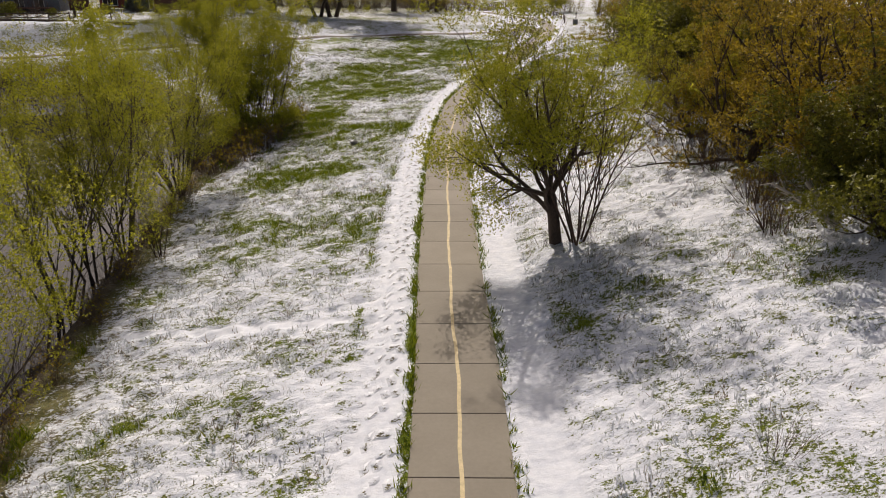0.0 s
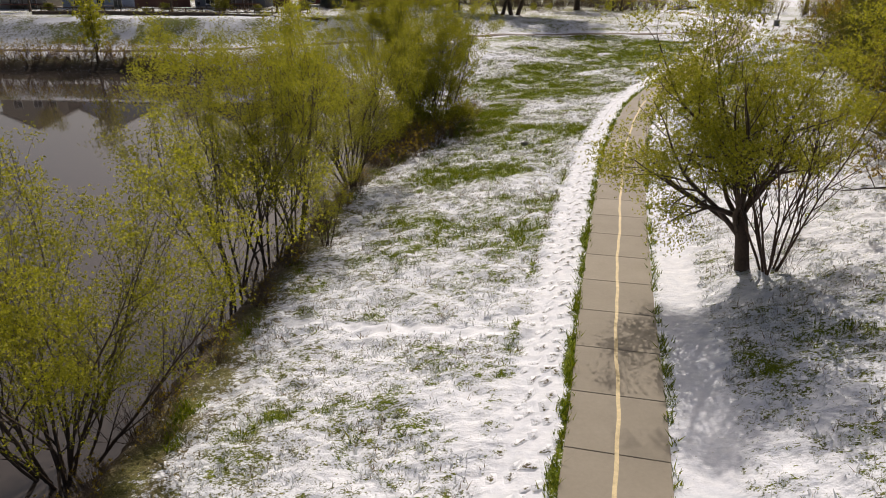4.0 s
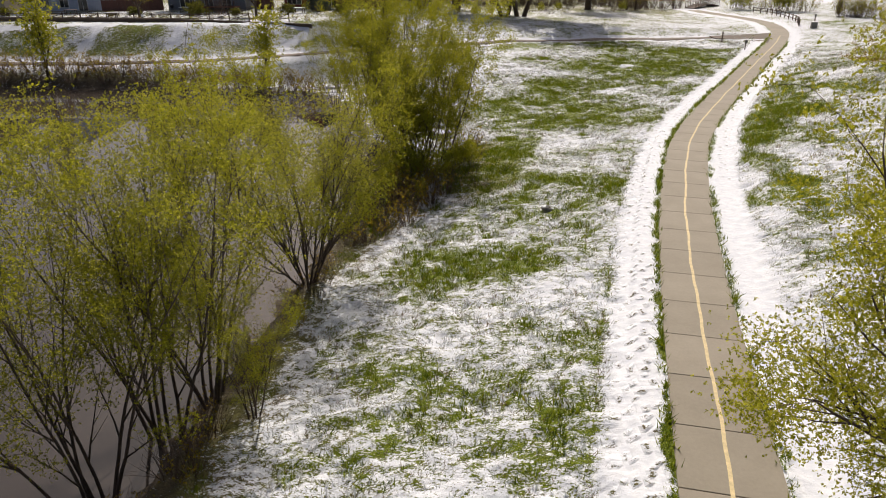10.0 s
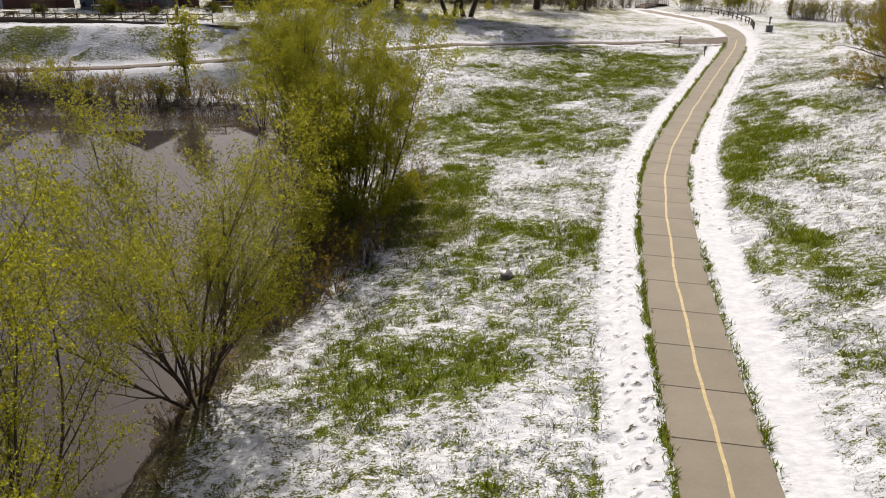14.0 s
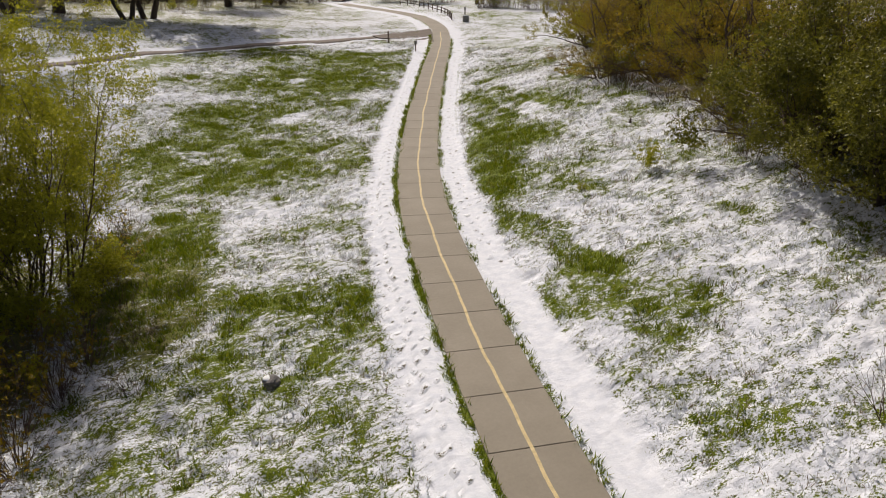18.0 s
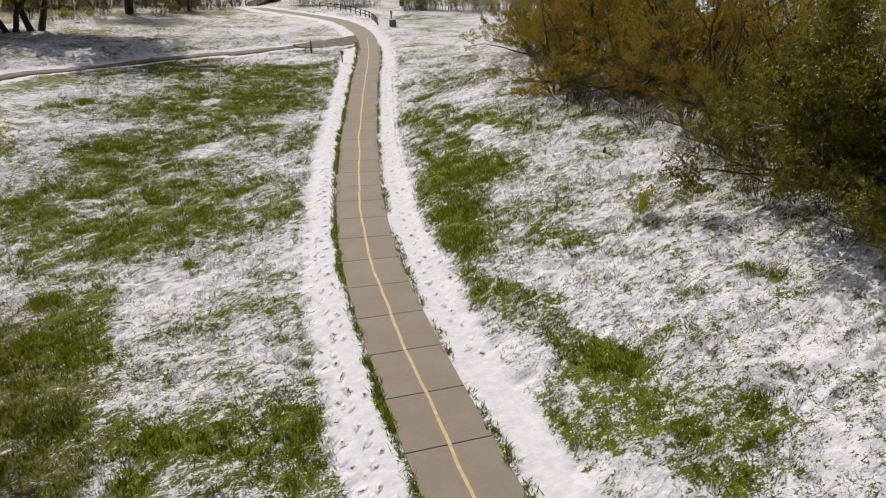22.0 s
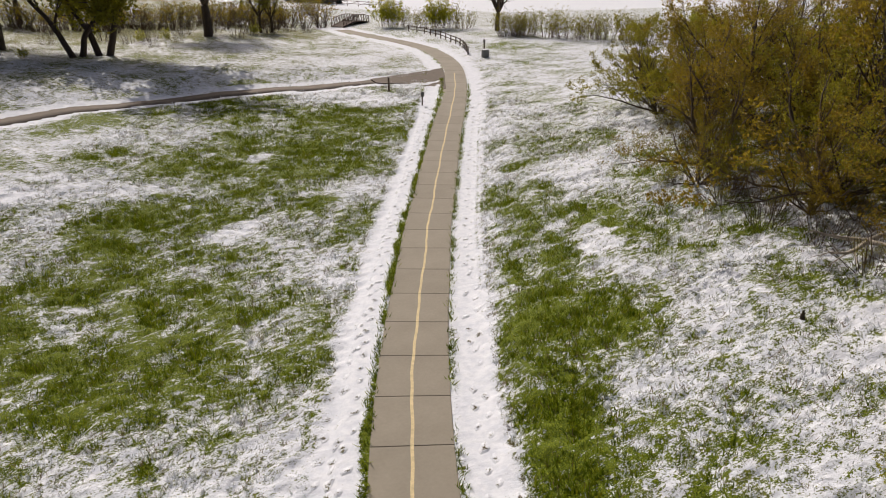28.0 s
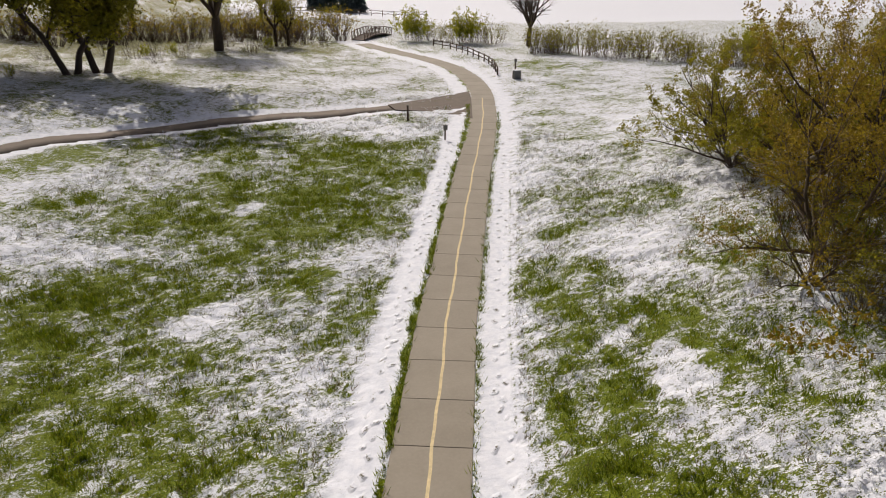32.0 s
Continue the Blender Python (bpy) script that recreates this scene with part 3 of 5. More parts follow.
bm = bmesh.new()
bm.faces.new([bm.verts.new((px, py, WATER_Z)) for px, py in [(-13, -60), (2, 30), (2, 70), (-8, 95), (-130, 98), (-130, -60)]])
tagged(part("water", bm, M_WATER), "still dark pond reflecting trees and sky", "pond", kind="structure")


def ribbon(line, z_of, half, thick, name, mat, label, cat):
    """A thin paved band along a line."""
    d = np.gradient(line, axis=0)
    d /= np.hypot(*d.T)[:, None]
    nrm = np.stack([d[:, 1], -d[:, 0]], 1)
    a, b = line - nrm * half, line + nrm * half
    za, zb = z_of(a), z_of(b)
    verts = np.concatenate([np.c_[a, za], np.c_[b, zb], np.c_[a, za - thick], np.c_[b, zb - thick]])
    n = len(line)
    i = np.arange(n - 1)
    faces = np.concatenate([np.stack(q, 1) for q in ((i, i + n, i + n + 1, i + 1), (i + 2 * n, i, i + 1, i + 2 * n + 1), (i + n, i + 3 * n, i + 3 * n + 1, i + n + 1))])
    return tagged(new(name, mesh_from(name, verts, faces, mat)), label, cat, kind="structure")


ribbon(SIDE[SIDE[:, 0] < 43.5], lambda p: land(p[:, 0], p[:, 1]) - 0.03, 1.3, 0.1, "side_path", M_DIRT, "narrow brown asphalt side path between snowy verges", "path")

flare = [(48.3, 112.2), (45.6, 111.2), (42.2, 110.2), (38.3, 109.4), (38.1, 107.0), (40.6, 105.3), (42.2, 102.9), (42.9, 101.0), (45.0, 105.2), (46.9, 109.0)]
bm = bmesh.new()
ring = [bm.verts.new((px, py, max(float(path_z(py)), land1(px, py)) + 0.018 - 0.04 * float(smooth(43, 39, px)))) for px, py in flare]
bm.faces.new(ring)
bmesh.ops.triangulate(bm, faces=bm.faces)
bmesh.ops.extrude_face_region(bm, geom=list(bm.faces))
for vv in ring:
    vv.co.z -= 0.15
bmesh.ops.recalc_face_normals(bm, faces=bm.faces)
tagged(part("junction", bm, M_DIRT), "brown asphalt fan where the side path meets the concrete", "path", kind="structure")


# ---- plants ----
SPRIG = 5   # leaves on one twig end


class Plant:
    """Collects the tapered limbs of one plant and the places where its leaves sit."""

    def __init__(self, seed, lift=0.0):
        self.rng = np.random.default_rng(seed)
        self.segs, self.tips, self.lift = [], [], lift

    def limb(self, p, d, length, r, depth, wig=0.12, up=0.05, kids=5, spread=0.7, ratio=0.6, start=0.25, tip_r=0.25, leaf_from=1):
        rng = self.rng
        n = max(2, int(length / (0.40 if depth else 0.42)))
        step = length / n
        d = d / np.linalg.norm(d)
        spawn = set() if depth == 0 else set((np.clip(start + (1 - start) * (np.arange(kids) + rng.random(kids)) / max(kids, 1), 0, 0.99) * n).astype(int))
        for i in range(n):
            d = d + rng.normal(0, wig, 3) + np.array([0, 0, up])
            d /= np.linalg.norm(d)
            q = p + d * step
            r0, r1 = r * (1 - (1 - tip_r) * i / n), r * (1 - (1 - tip_r) * (i + 1) / n)
            self.segs.append((p, q, r0, r1))
            if i in spawn:
                side = np.cross(d, rng.normal(0, 1, 3))
                side /= np.linalg.norm(side)
                ang = spread * (0.7 + 0.6 * rng.random())
                cd = d * math.cos(ang) + side * math.sin(ang) + np.array([0, 0, self.lift])
                self.limb(q, cd, length * ratio * (1.0 - 0.45 * i / n) * (0.8 + 0.4 * rng.random()), r1 * 0.62, depth - 1, wig, up, max(2, kids - 1), spread, ratio, 0.15, tip_r, leaf_from)
            if depth <= leaf_from and i >= n * 0.25:
                self.tips.append(q)
            p = q

    def wood(self, name, mat, sides=5):
        a = np.array([s[0] for s in self.segs])
        b = np.array([s[1] for s in self.segs])
        r0, r1 = np.array([s[2] for s in self.segs]), np.array([s[3] for s in self.segs])
        d = b - a
        d /= np.linalg.norm(d, axis=1)[:, None]
        ref = np.where(np.abs(d[:, 2:]) < 0.9, np.array([[0, 0, 1.0]]), np.array([[1.0, 0, 0]]))
        e1 = np.cross(d, ref)
        e1 /= np.linalg.norm(e1, axis=1)[:, None]
        e2 = np.cross(d, e1)
        rings = []
        for base, r in ((a - d * 0.01, r0), (b + d * 0.01, r1)):
            for k in range(sides):
                t = 2 * math.pi * k / sides
                rings.append(base + (e1 * math.cos(t) + e2 * math.sin(t)) * np.maximum(r, 0.004)[:, None])
        n = len(a)
        verts = np.concatenate(rings)
        i = np.arange(n)
        faces = np.concatenate([np.stack([i + k * n, i + (k + 1) % sides * n, i + (sides + (k + 1) % sides) * n, i + (sides + k) * n], 1) for k in range(sides)])
        return mesh_from(name, verts, faces, mat, True)

    def leaves(self, name, mat, count, size, scatter, droop=0.0, low=0.0):
        rng = self.rng
        tips = np.array(self.tips)
        if low:
            keep = rng.random(len(tips)) < np.clip((tips[:, 2] - low * 0.5) / (low * 0.5), 0.08, 1)
            tips = tips[keep]
        tips = tips[rng.random(len(tips)) < 0.55] if len(tips) > 400 else tips   # leave gaps between the clumps
        at = tips[rng.integers(0, len(tips), count)] + rng.normal(0, scatter, (count, 3)) * np.array([1, 1, 0.8])
        at[:, 2] = np.maximum(at[:, 2], 0.15)
        axis = rng.normal(0, 1, (count, 3)) + np.array([0, 0, 0.5 - droop])
        axis /= np.linalg.norm(axis, axis=1)[:, None]
        rows, n = [at], SPRIG
        for k in range(n):
            a = 0.75 * axis + rng.normal(0, 0.62, (count, 3))
            a /= np.linalg.norm(a, axis=1)[:, None]
            b = np.cross(a, rng.normal(0, 1, (count, 3)))
            b /= np.linalg.norm(b, axis=1)[:, None]
            s = size * (0.65 + 0.7 * rng.random(count))[:, None]
            rows += [at + a * s * 0.75 + b * s * 0.3, at + a * s - b * s * 0.2]
        i = np.arange(count)
        faces = np.concatenate([np.stack([i, i + (2 * k + 1) * count, i + (2 * k + 2) * count], 1) for k in range(n)])
        return mesh_from(name, np.concatenate(rows), faces, mat)


def plant_thing(name, label, cat, plant, bark, leaf=None, count=0, size=0.09, scatter=0.18, sides=5, droop=0.0, low=0.0, group=""):
    ob = new(name)
    t = new("trunk", plant.wood("trunk", bark, sides))
    t.parent = ob
    if count:
        c = new("crown", plant.leaves("crown", leaf, count, size, scatter, droop, low))
        c.parent = ob
    return tagged(ob, label, cat, group)


def willow(seed, stems, height, lean, base=0.35, kids=13, ratio=0.36, start=0.2, stout=0.62):
    """Several straight stems that fan out from one stool, with steep fine branches."""
    p = Plant(seed, 0.35)
    for k in range(stems):
        a = 2 * math.pi * (k + 0.7 * p.rng.random()) / stems
        tilt = lean * (0.35 + 0.75 * p.rng.random())
        d = np.array([math.cos(a) * math.sin(tilt), math.sin(a) * math.sin(tilt), math.cos(tilt)])
        h = height * (0.74 + 0.26 * p.rng.random())
        p.limb(np.array([math.cos(a) * base * p.rng.random(), math.sin(a) * base * p.rng.random(), -0.3]), d, h, stout * (0.03 + 0.006 * height), 2, 0.05, 0.012, kids, 0.6, ratio, start, 0.12)
    return p


def stand(proto, x, y, turn=0.0, size=1.0, sink=0.05, tall=1.0, name=None, label="", first=False):
    m = Matrix.LocRotScale((x, y, land1(x, y) - sink), Euler((0, 0, radians(turn))), (size, size, size * tall))
    if first:
        proto.matrix_basis = m
        return proto
    ob = copy_thing(proto, m)
    if label:
        ob["label"] = label
    return ob

# ---- left bank willows ----
L_WILLOW = "multi-stemmed willow in yellow-green spring leaf on the pond bank"
wa = plant_thing("willow", L_WILLOW, "tree", willow(21, 7, 8.6, 0.31), M_BARK_DARK, M_LEAF, 15000, 0.048, 0.17, 4, low=2.8, group="pond willows")
wb = plant_thing("willow", L_WILLOW, "tree", willow(22, 12, 8.9, 0.72, 0.15, 15, 0.42, 0.1), M_BARK_DARK, M_LEAF, 34000, 0.05, 0.18, 4, low=2.6, group="pond willows")
wc = plant_thing("willow", "dense upright willow clump in yellow-green leaf at the water", "tree", willow(23, 24, 10.8, 0.42, 1.8, 11, 0.33, 0.04, 0.6), M_BARK, M_LEAF, 60000, 0.074, 0.2, 3, group="pond willows")
stand(wa, -9.2, 22.4, 100, 1.2, first=True)
stand(wb, -5.6, 34.6, 0, 1.12, first=True)
stand(wc, -1.5, 53.2, 10, 1.05, first=True)
for proto, x, y, turn, size in ((wb, -10.8, 10.6, 140, 1.06), (wa, -8.5, 25.4, 200, 1.05), (wa, -7.2, 26.2, 290, 0.92), (wa, -5.6, 25.2, 20, 0.4),
                                (wa, -2.9, 57.5, 120, 1.25), (wa, -7.5, 70.5, 20, 0.95), (wa, -10.2, 76, 280, 0.7)):
    stand(proto, x, y, turn, size)


# ---- tree by the path ----
def leaning_tree(seed):
    p = Plant(seed)
    p.limb(np.array([0.0, 0.0, -0.3]), np.array([-0.10, 0.06, 1.0]), 2.1, 0.25, 0, 0.03, 0, 0, tip_r=0.8, leaf_from=-1)
    top = p.segs[-1][1]
    for a, tilt, h, r in ((188, 1.2, 4.2, 0.13), (205, 0.85, 5.0, 0.11), (172, 0.62, 5.4, 0.12), (130, 0.5, 5.4, 0.11), (245, 0.5, 5.4, 0.11), (215, 0.3, 6.6, 0.13), (95, 0.25, 6.4, 0.12), (310, 0.45, 5.6, 0.1), (350, 0.6, 4.6, 0.09), (60, 0.45, 5.6, 0.1), (160, 0.95, 4.2, 0.1)):
        a = radians(a)
        dd = np.array([math.cos(a) * math.sin(tilt), math.sin(a) * math.sin(tilt), math.cos(tilt)])
        p.limb(top - np.array([0, 0, 0.7 * p.rng.random()]), dd, h, 0.78 * r, 2, 0.1, 0.015, 10, 0.75, 0.4, 0.12, 0.12)
    return p


stand(plant_thing("leaning_tree", "thick-trunked tree in fresh yellow-green leaf beside the path", "tree", leaning_tree(31), M_BARK_DARK, M_LEAF, 31000, 0.058, 0.26, 5, droop=0.9), 10.4, 17.2, 0, 1.12, first=True)
stand(plant_thing("bare_tree", "dark multi-stemmed tree, nearly bare, beside the path", "tree", willow(32, 9, 8.4, 0.36, 0.3, 14, 0.42), M_BARK_RED, M_LEAF, 120, 0.13, 0.2, 4), 11.0, 16.7, 0, 1.0, first=True)


# ---- thicket on the right slope ----
def spreading(seed, height, stems=5, low=6, r=0.13, kids=11):
    """A few upright forks and many low limbs that sweep out and curve up, set with steep twigs."""
    p = Plant(seed, 0.55)
    for k in range(stems + low):
        n, j = (stems, k) if k < stems else (low, k - stems)
        a = 2 * math.pi * (j + 0.7 * p.rng.random()) / n
        tilt = 0.15 + 0.65 * p.rng.random() if k < stems else 1.1 + 0.3 * p.rng.random()
        d = np.array([math.cos(a) * math.sin(tilt), math.sin(a) * math.sin(tilt), math.cos(tilt)])
        h = height * ((0.75 + 0.25 * p.rng.random()) if k < stems else (0.6 + 0.25 * p.rng.random()))
        p.limb(np.array([0, 0, -0.3 if k < stems else 0.15]), d, h, r if k < stems else r * 0.75, 2, 0.11, 0.02 if k < stems else 0.008, kids, 0.8, 0.42, 0.12, 0.12)
    return p


L_TH = "sprawling tree in bronze-green spring leaf on the snowy slope"
ta = plant_thing("slope_tree", L_TH, "tree", spreading(41, 7.6), M_BARK, M_LEAF_BRONZE, 9500, 0.058, 0.16, 3, group="slope trees")
tb = plant_thing("slope_tree", L_TH, "tree", spreading(42, 7.4), M_BARK, M_LEAF_OLIVE, 9500, 0.058, 0.16, 3, group="slope trees")
tc = plant_thing("slope_tree", L_TH, "tree", spreading(43, 8.2), M_BARK_DARK, M_LEAF_BRONZE, 10000, 0.058, 0.16, 3, group="slope trees")
stand(ta, 38.6, 64.0, 0, 1.05, first=True)
stand(tb, 37.5, 57.0, 0, 1.0, first=True)
stand(tc, 46.5, 70.5, 0, 1.0, first=True)
back = {ta: plant_thing("slope_tree", L_TH, "tree", spreading(46, 7.8, 5, 5, 0.13, 9), M_BARK_DARK, M_LEAF_BRONZE, 5600, 0.1, 0.16, 3, group="slope trees"),
        tb: plant_thing("slope_tree", L_TH, "tree", spreading(47, 7.8, 5, 5, 0.13, 9), M_BARK_DARK, M_LEAF_OLIVE, 5200, 0.125, 0.16, 3, group="slope trees")}
stand(back[ta], 43.5, 65.5, 30, 1.2, first=True)
stand(back[tb], 45.4, 74.8, 130, 0.85, first=True)
for proto, x, y, turn, size in ((ta, 34.4, 48.5, 70, 1.0), (tb, 31.6, 46.6, 250, 0.55), (tb, 36.4, 62.6, 30, 0.55), (ta, 36.0, 56.5, 160, 0.5), (tb, 33.4, 50.2, 330, 0.45), (tb, 30.5, 42.0, 150, 1.0), (tc, 40, 50, 10, 1.1), (tb, 36.5, 42, 200, 1.15), (ta, 31, 33, 260, 1.05), (tc, 44, 61, 300, 1.1), (ta, 28, 26, 100, 1.0),
                                (tb, 23.5, 27.5, 20, 0.85), (tc, 22.5, 21.5, 20, 0.95), (ta, 20.5, 14.5, 320, 0.85), (tb, 21.0, 24.5, 110, 0.9), (ta, 19.8, 18.8, 210, 0.78), (tb, 27, 17, 60, 1.15), (tb, 48.6, 79, 60, 0.95), (tc, 52, 70, 30, 1.1), (tb, 44.8, 70.3, 95, 1.0), (tc, 34, 24, 240, 1.1),
                                (tc, 24, 10, 45, 1.0), (tc, 38.5, 32, 90, 1.1), (ta, 58, 76, 90, 1.0), (tb, 40.2, 47.5, 10, 1.1), (ta, 40.5, 54.5, 200, 1.2), (tb, 42.5, 58.0, 80, 1.1), (ta, 39.8, 38.0, 50, 1.1), (tb, 47.5, 66.0, 300, 1.2)):
    stand(back.get(proto, proto) if x > 39.5 or y < 28 else proto, x, y, turn, size)
dk = plant_thing("evergreen_bush", "large dense dark-green bush at the thicket's edge", "bush", spreading(45, 4.2, 9, 9, 0.06), M_BARK_DARK, M_LEAF_DARK, 13000, 0.09, 0.2, 3)
stand(dk, 26.7, 35.8, 0, 1.35, first=True)
stand(dk, 18.2, 9.8, 90, 0.9)
stand(dk, 29.6, 39.6, 200, 1.15)
stand(dk, 26.4, 31.8, 120, 1.1)

# ---- shrubs, brush and reeds ----
def shrub(seed, height, stems, lean=0.5, base=0.5, r=0.012):
    p = Plant(seed)
    for k in range(stems):
        a, rad = 2 * math.pi * p.rng.random(), base * math.sqrt(p.rng.random())
        tilt = lean * p.rng.random()
        d = np.array([math.cos(a) * math.sin(tilt), math.sin(a) * math.sin(tilt), math.cos(tilt)])
        p.limb(np.array([rad * math.cos(a), rad * math.sin(a), -0.1]), d, height * (0.6 + 0.4 * p.rng.random()), r, 1, 0.08, 0.03, 5, 0.5, 0.4, 0.3, 0.3)
    return p


sh_bare = plant_thing("twiggy_shrub", "leafless reddish-brown shrub standing in thin snow", "shrub", shrub(61, 1.6, 30, 0.8), M_BARK_RED, sides=3, group="bare shrubs")
sh_green = plant_thing("leafy_shrub", "loose shrub just coming into yellow-green leaf", "shrub", shrub(62, 2.6, 16, 0.45), M_BARK, M_LEAF, 800, 0.12, 0.12, 3, group="leafy shrubs")
sh_hedge = plant_thing("hedge_shrub", "brown and olive brush of the far hedgerow", "shrub", shrub(63, 3.6, 56, 0.55, 1.8, 0.022), M_BRUSH, M_LEAF_OLIVE, 420, 0.15, 0.25, 3, group="hedgerow")
stand(sh_bare, 17.6, 29.3, 0, 1.0, first=True)
for x, y, turn, size in ((16.9, 28.0, 80, 0.8), (2.7, 57.5, 40, 0.9), (1.2, 53.3, 140, 0.9), (2.1, 46.6, 30, 0.7), (1.9, 49.5, 200, 0.8), (3.2, 60.5, 10, 0.9), (-0.3, 44.5, 60, 0.8), (1.6, 43.4, 300, 0.6), (-8.8, 15.5, 20, 1.0), (-8.0, 21.0, 40, 0.8), (-7.2, 22.9, 100, 0.9), (-6.8, 24.6, 160, 0.8), (-6.2, 27.2, 10, 0.8), (-7.4, 19.0, 190, 0.7), (-4.6, 36.0, 20, 0.6), (-4.9, 33.6, 70, 0.6), (-2.2, 45.8, 30, 1.0), (-0.8, 46.6, 130, 1.0), (-3.4, 44.6, 210, 0.9), (0.4, 47.9, 250, 0.9), (-9.6, 17.5, 220, 0.9), (-9.2, 12.0, 120, 1.0),
                         (16.6, 12.6, 20, 1.2), (17.5, 15.0, 70, 1.3), (18.8, 19.3, 70, 1.2), (19.2, 22.0, 200, 1.2), (11.6, 16.9, 10, 0.7), (35.6, 60.2, 50, 1.3), (34.4, 57.2, 90, 1.2), (31.5, 47.6, 170, 1.2), (28.6, 42.7, 260, 1.2), (33.2, 52.0, 30, 1.3), (34.2, 54.4, 130, 1.1), (30.4, 45.2, 230, 1.2), (37.2, 62.4, 330, 1.3), (29.4, 39.8, 10, 1.1), (40.2, 66.8, 110, 1.2), (9.9, 17.2, 200, 0.5), (9.4, 3.4, 140, 0.6)):
    stand(sh_bare, x, y, turn, size)
stand(sh_green, 25.2, 45.7, 0, 0.5, first=True)
for x, y, turn, size in ((22.0, 46.6, 90, 0.35), (-22.5, 90.6, 20, 1.4), (-20.5, 89.9, 200, 1.1), (-30.5, 91.5, 60, 0.9), (-36.1, 96.2, 20, 0.9), (60.1, 157.6, 20, 3.6), (61.8, 156.0, 160, 3.2), (66.4, 149.4, 100, 3.6), (67.8, 150.5, 300, 3.0), (90.0, 114.7, 20, 3.6), (89, 113, 200, 3.2), (92, 112, 80, 3.0), (23.0, 149, 80, 1.2), (19.5, 148, 10, 1.3), (6.0, 129.5, 10, 1.0), (36.5, 153, 100, 1.3), (2.2, 52.6, 120, 1.0), (-1.0, 49.6, 200, 1.5), (-2.6, 49.6, 290, 1.4), (0.6, 50.0, 60, 1.4), (1.9, 54.4, 60, 1.2), (-3.6, 52.6, 160, 1.3)):
    stand(sh_green, x, y, turn, size)
stand(sh_hedge, 70.7, 133.1, 0, 1.0, first=True)
hedge_line = [(-9 + 3.1 * k, 170 + 2.2 * ((k * 3) % 4)) for k in range(19)] + [(69 + 1.28 * k, 135.0 - 1.52 * k) for k in range(1, 16)] + [(62 + 2.1 * k, 158 - 2.9 * k) for k in range(5)] + [(36 + 2.6 * k, 183 + 0.7 * k) for k in range(9)] + [(90 + 3 * k, 112 - 1.4 * k) for k in range(5)]
for k, (x, y) in enumerate(hedge_line):
    stand(sh_hedge, x + 0.6 * ((k * 5) % 3) - 0.6, y + 0.7 * ((k * 3) % 4) - 1.0, k * 67, 0.72 + 0.5 * ((k * 7) % 5) / 5)
sh_brush = plant_thing("shore_brush", "leafless brown brush along the pond's far edge", "shrub", shrub(67, 2.0, 34, 0.8, 0.4, 0.02), M_BRUSH, M_LEAF_BRONZE, 60, 0.13, 0.15, 3, group="shore brush")
stand(sh_brush, -13.2, 84.6, 0, 1.0, first=True)
for k in range(40):
    x = -14.5 - 1.4 * k
    yy = np.interp(-x, [-p[0] for p in POND[12:19]], [p[1] for p in POND[12:19]])
    stand(sh_brush, x, yy + 0.7 + 0.75 * ((k * 5) % 3), k * 101, 1.25 + 0.4 * ((k * 7) % 4) / 4, label="leafless brown brush along the pond's far edge")
for k, (x, y, s) in enumerate(((18, 146, 1.6), (21, 150, 1.8), (24, 145, 1.4), (33, 149, 1.8), (36, 154, 2.0), (40, 157, 2.2), (44, 160, 2.0), (31, 156, 1.8), (15, 151, 1.8), (8, 147, 1.6), (26, 155, 2.0), (46, 157, 1.5), (20.5, 141, 1.2), (3, 133, 1.5))):
    stand(sh_bare, x, y, 57 * k, s, label="leafless brown shrub among the cottonwoods")
for k in range(30):
    stand(sh_brush, -8 + 2.1 * k, 164 + 2.5 * ((k * 3) % 4), 67 * k, 2.0 + 0.8 * ((k * 7) % 4) / 4, label="leafless brown thicket behind the cottonwoods")
for k, (x, y, s) in enumerate(((-1.6, 41.6, 0.8), (-2.6, 40.6, 0.9), (-3.2, 42.6, 1.0), (-1.8, 43.4, 1.0), (-2.4, 45.2, 1.1), (-0.6, 44.9, 0.9), (-1.4, 47.0, 1.1), (0.4, 46.2, 0.9), (-3.6, 39.2, 0.9), (2.6, 54.8, 0.7), (2.0, 56.8, 1.0))):
    stand(sh_brush, x, y, 49 * k, s, label="brown twiggy undergrowth at the willow's foot")
for k, (x, y, s) in enumerate(((-2.8, 46.6, 1.2), (-1.2, 45.6, 1.0), (-3.2, 47.8, 1.5), (-0.2, 48.4, 1.3), (-2.0, 51.0, 1.7), (1.2, 52.0, 1.5))):
    stand(sh_green, x, y, 71 * k, s)
for k in range(34):
    y = 5.0 + 1.35 * k
    x = float(np.interp(y, [p[1] for p in POND[1:9]], [p[0] for p in POND[1:9]])) + 0.7 + 0.5 * ((k * 5) % 3)
    stand(sh_brush, x, y, k * 83, 0.42 + 0.2 * ((k * 7) % 4) / 4, label="brown twiggy undergrowth on the pond bank")
EDGE = [(7, 16.4), (11, 15.9), (14, 15.9), (18, 17.6), (24, 18.6), (30, 21.5), (34, 24.2), (38, 25.8), (42, 28.2), (47, 29.8), (52, 33.6), (58, 34.9), (63, 34.6), (70, 41), (78, 47)]
for k in range(44):
    y = 6.5 + 1.6 * k
    x = float(np.interp(y, [e[0] for e in EDGE], [e[1] for e in EDGE])) + 0.5 + 0.8 * ((k * 5) % 4)
    stand(sh_brush, x, y, k * 83, (0.62 if y < 30 else 0.48) + 0.2 * ((k * 7) % 4) / 4, label="brown leafless brush at the thicket's edge")
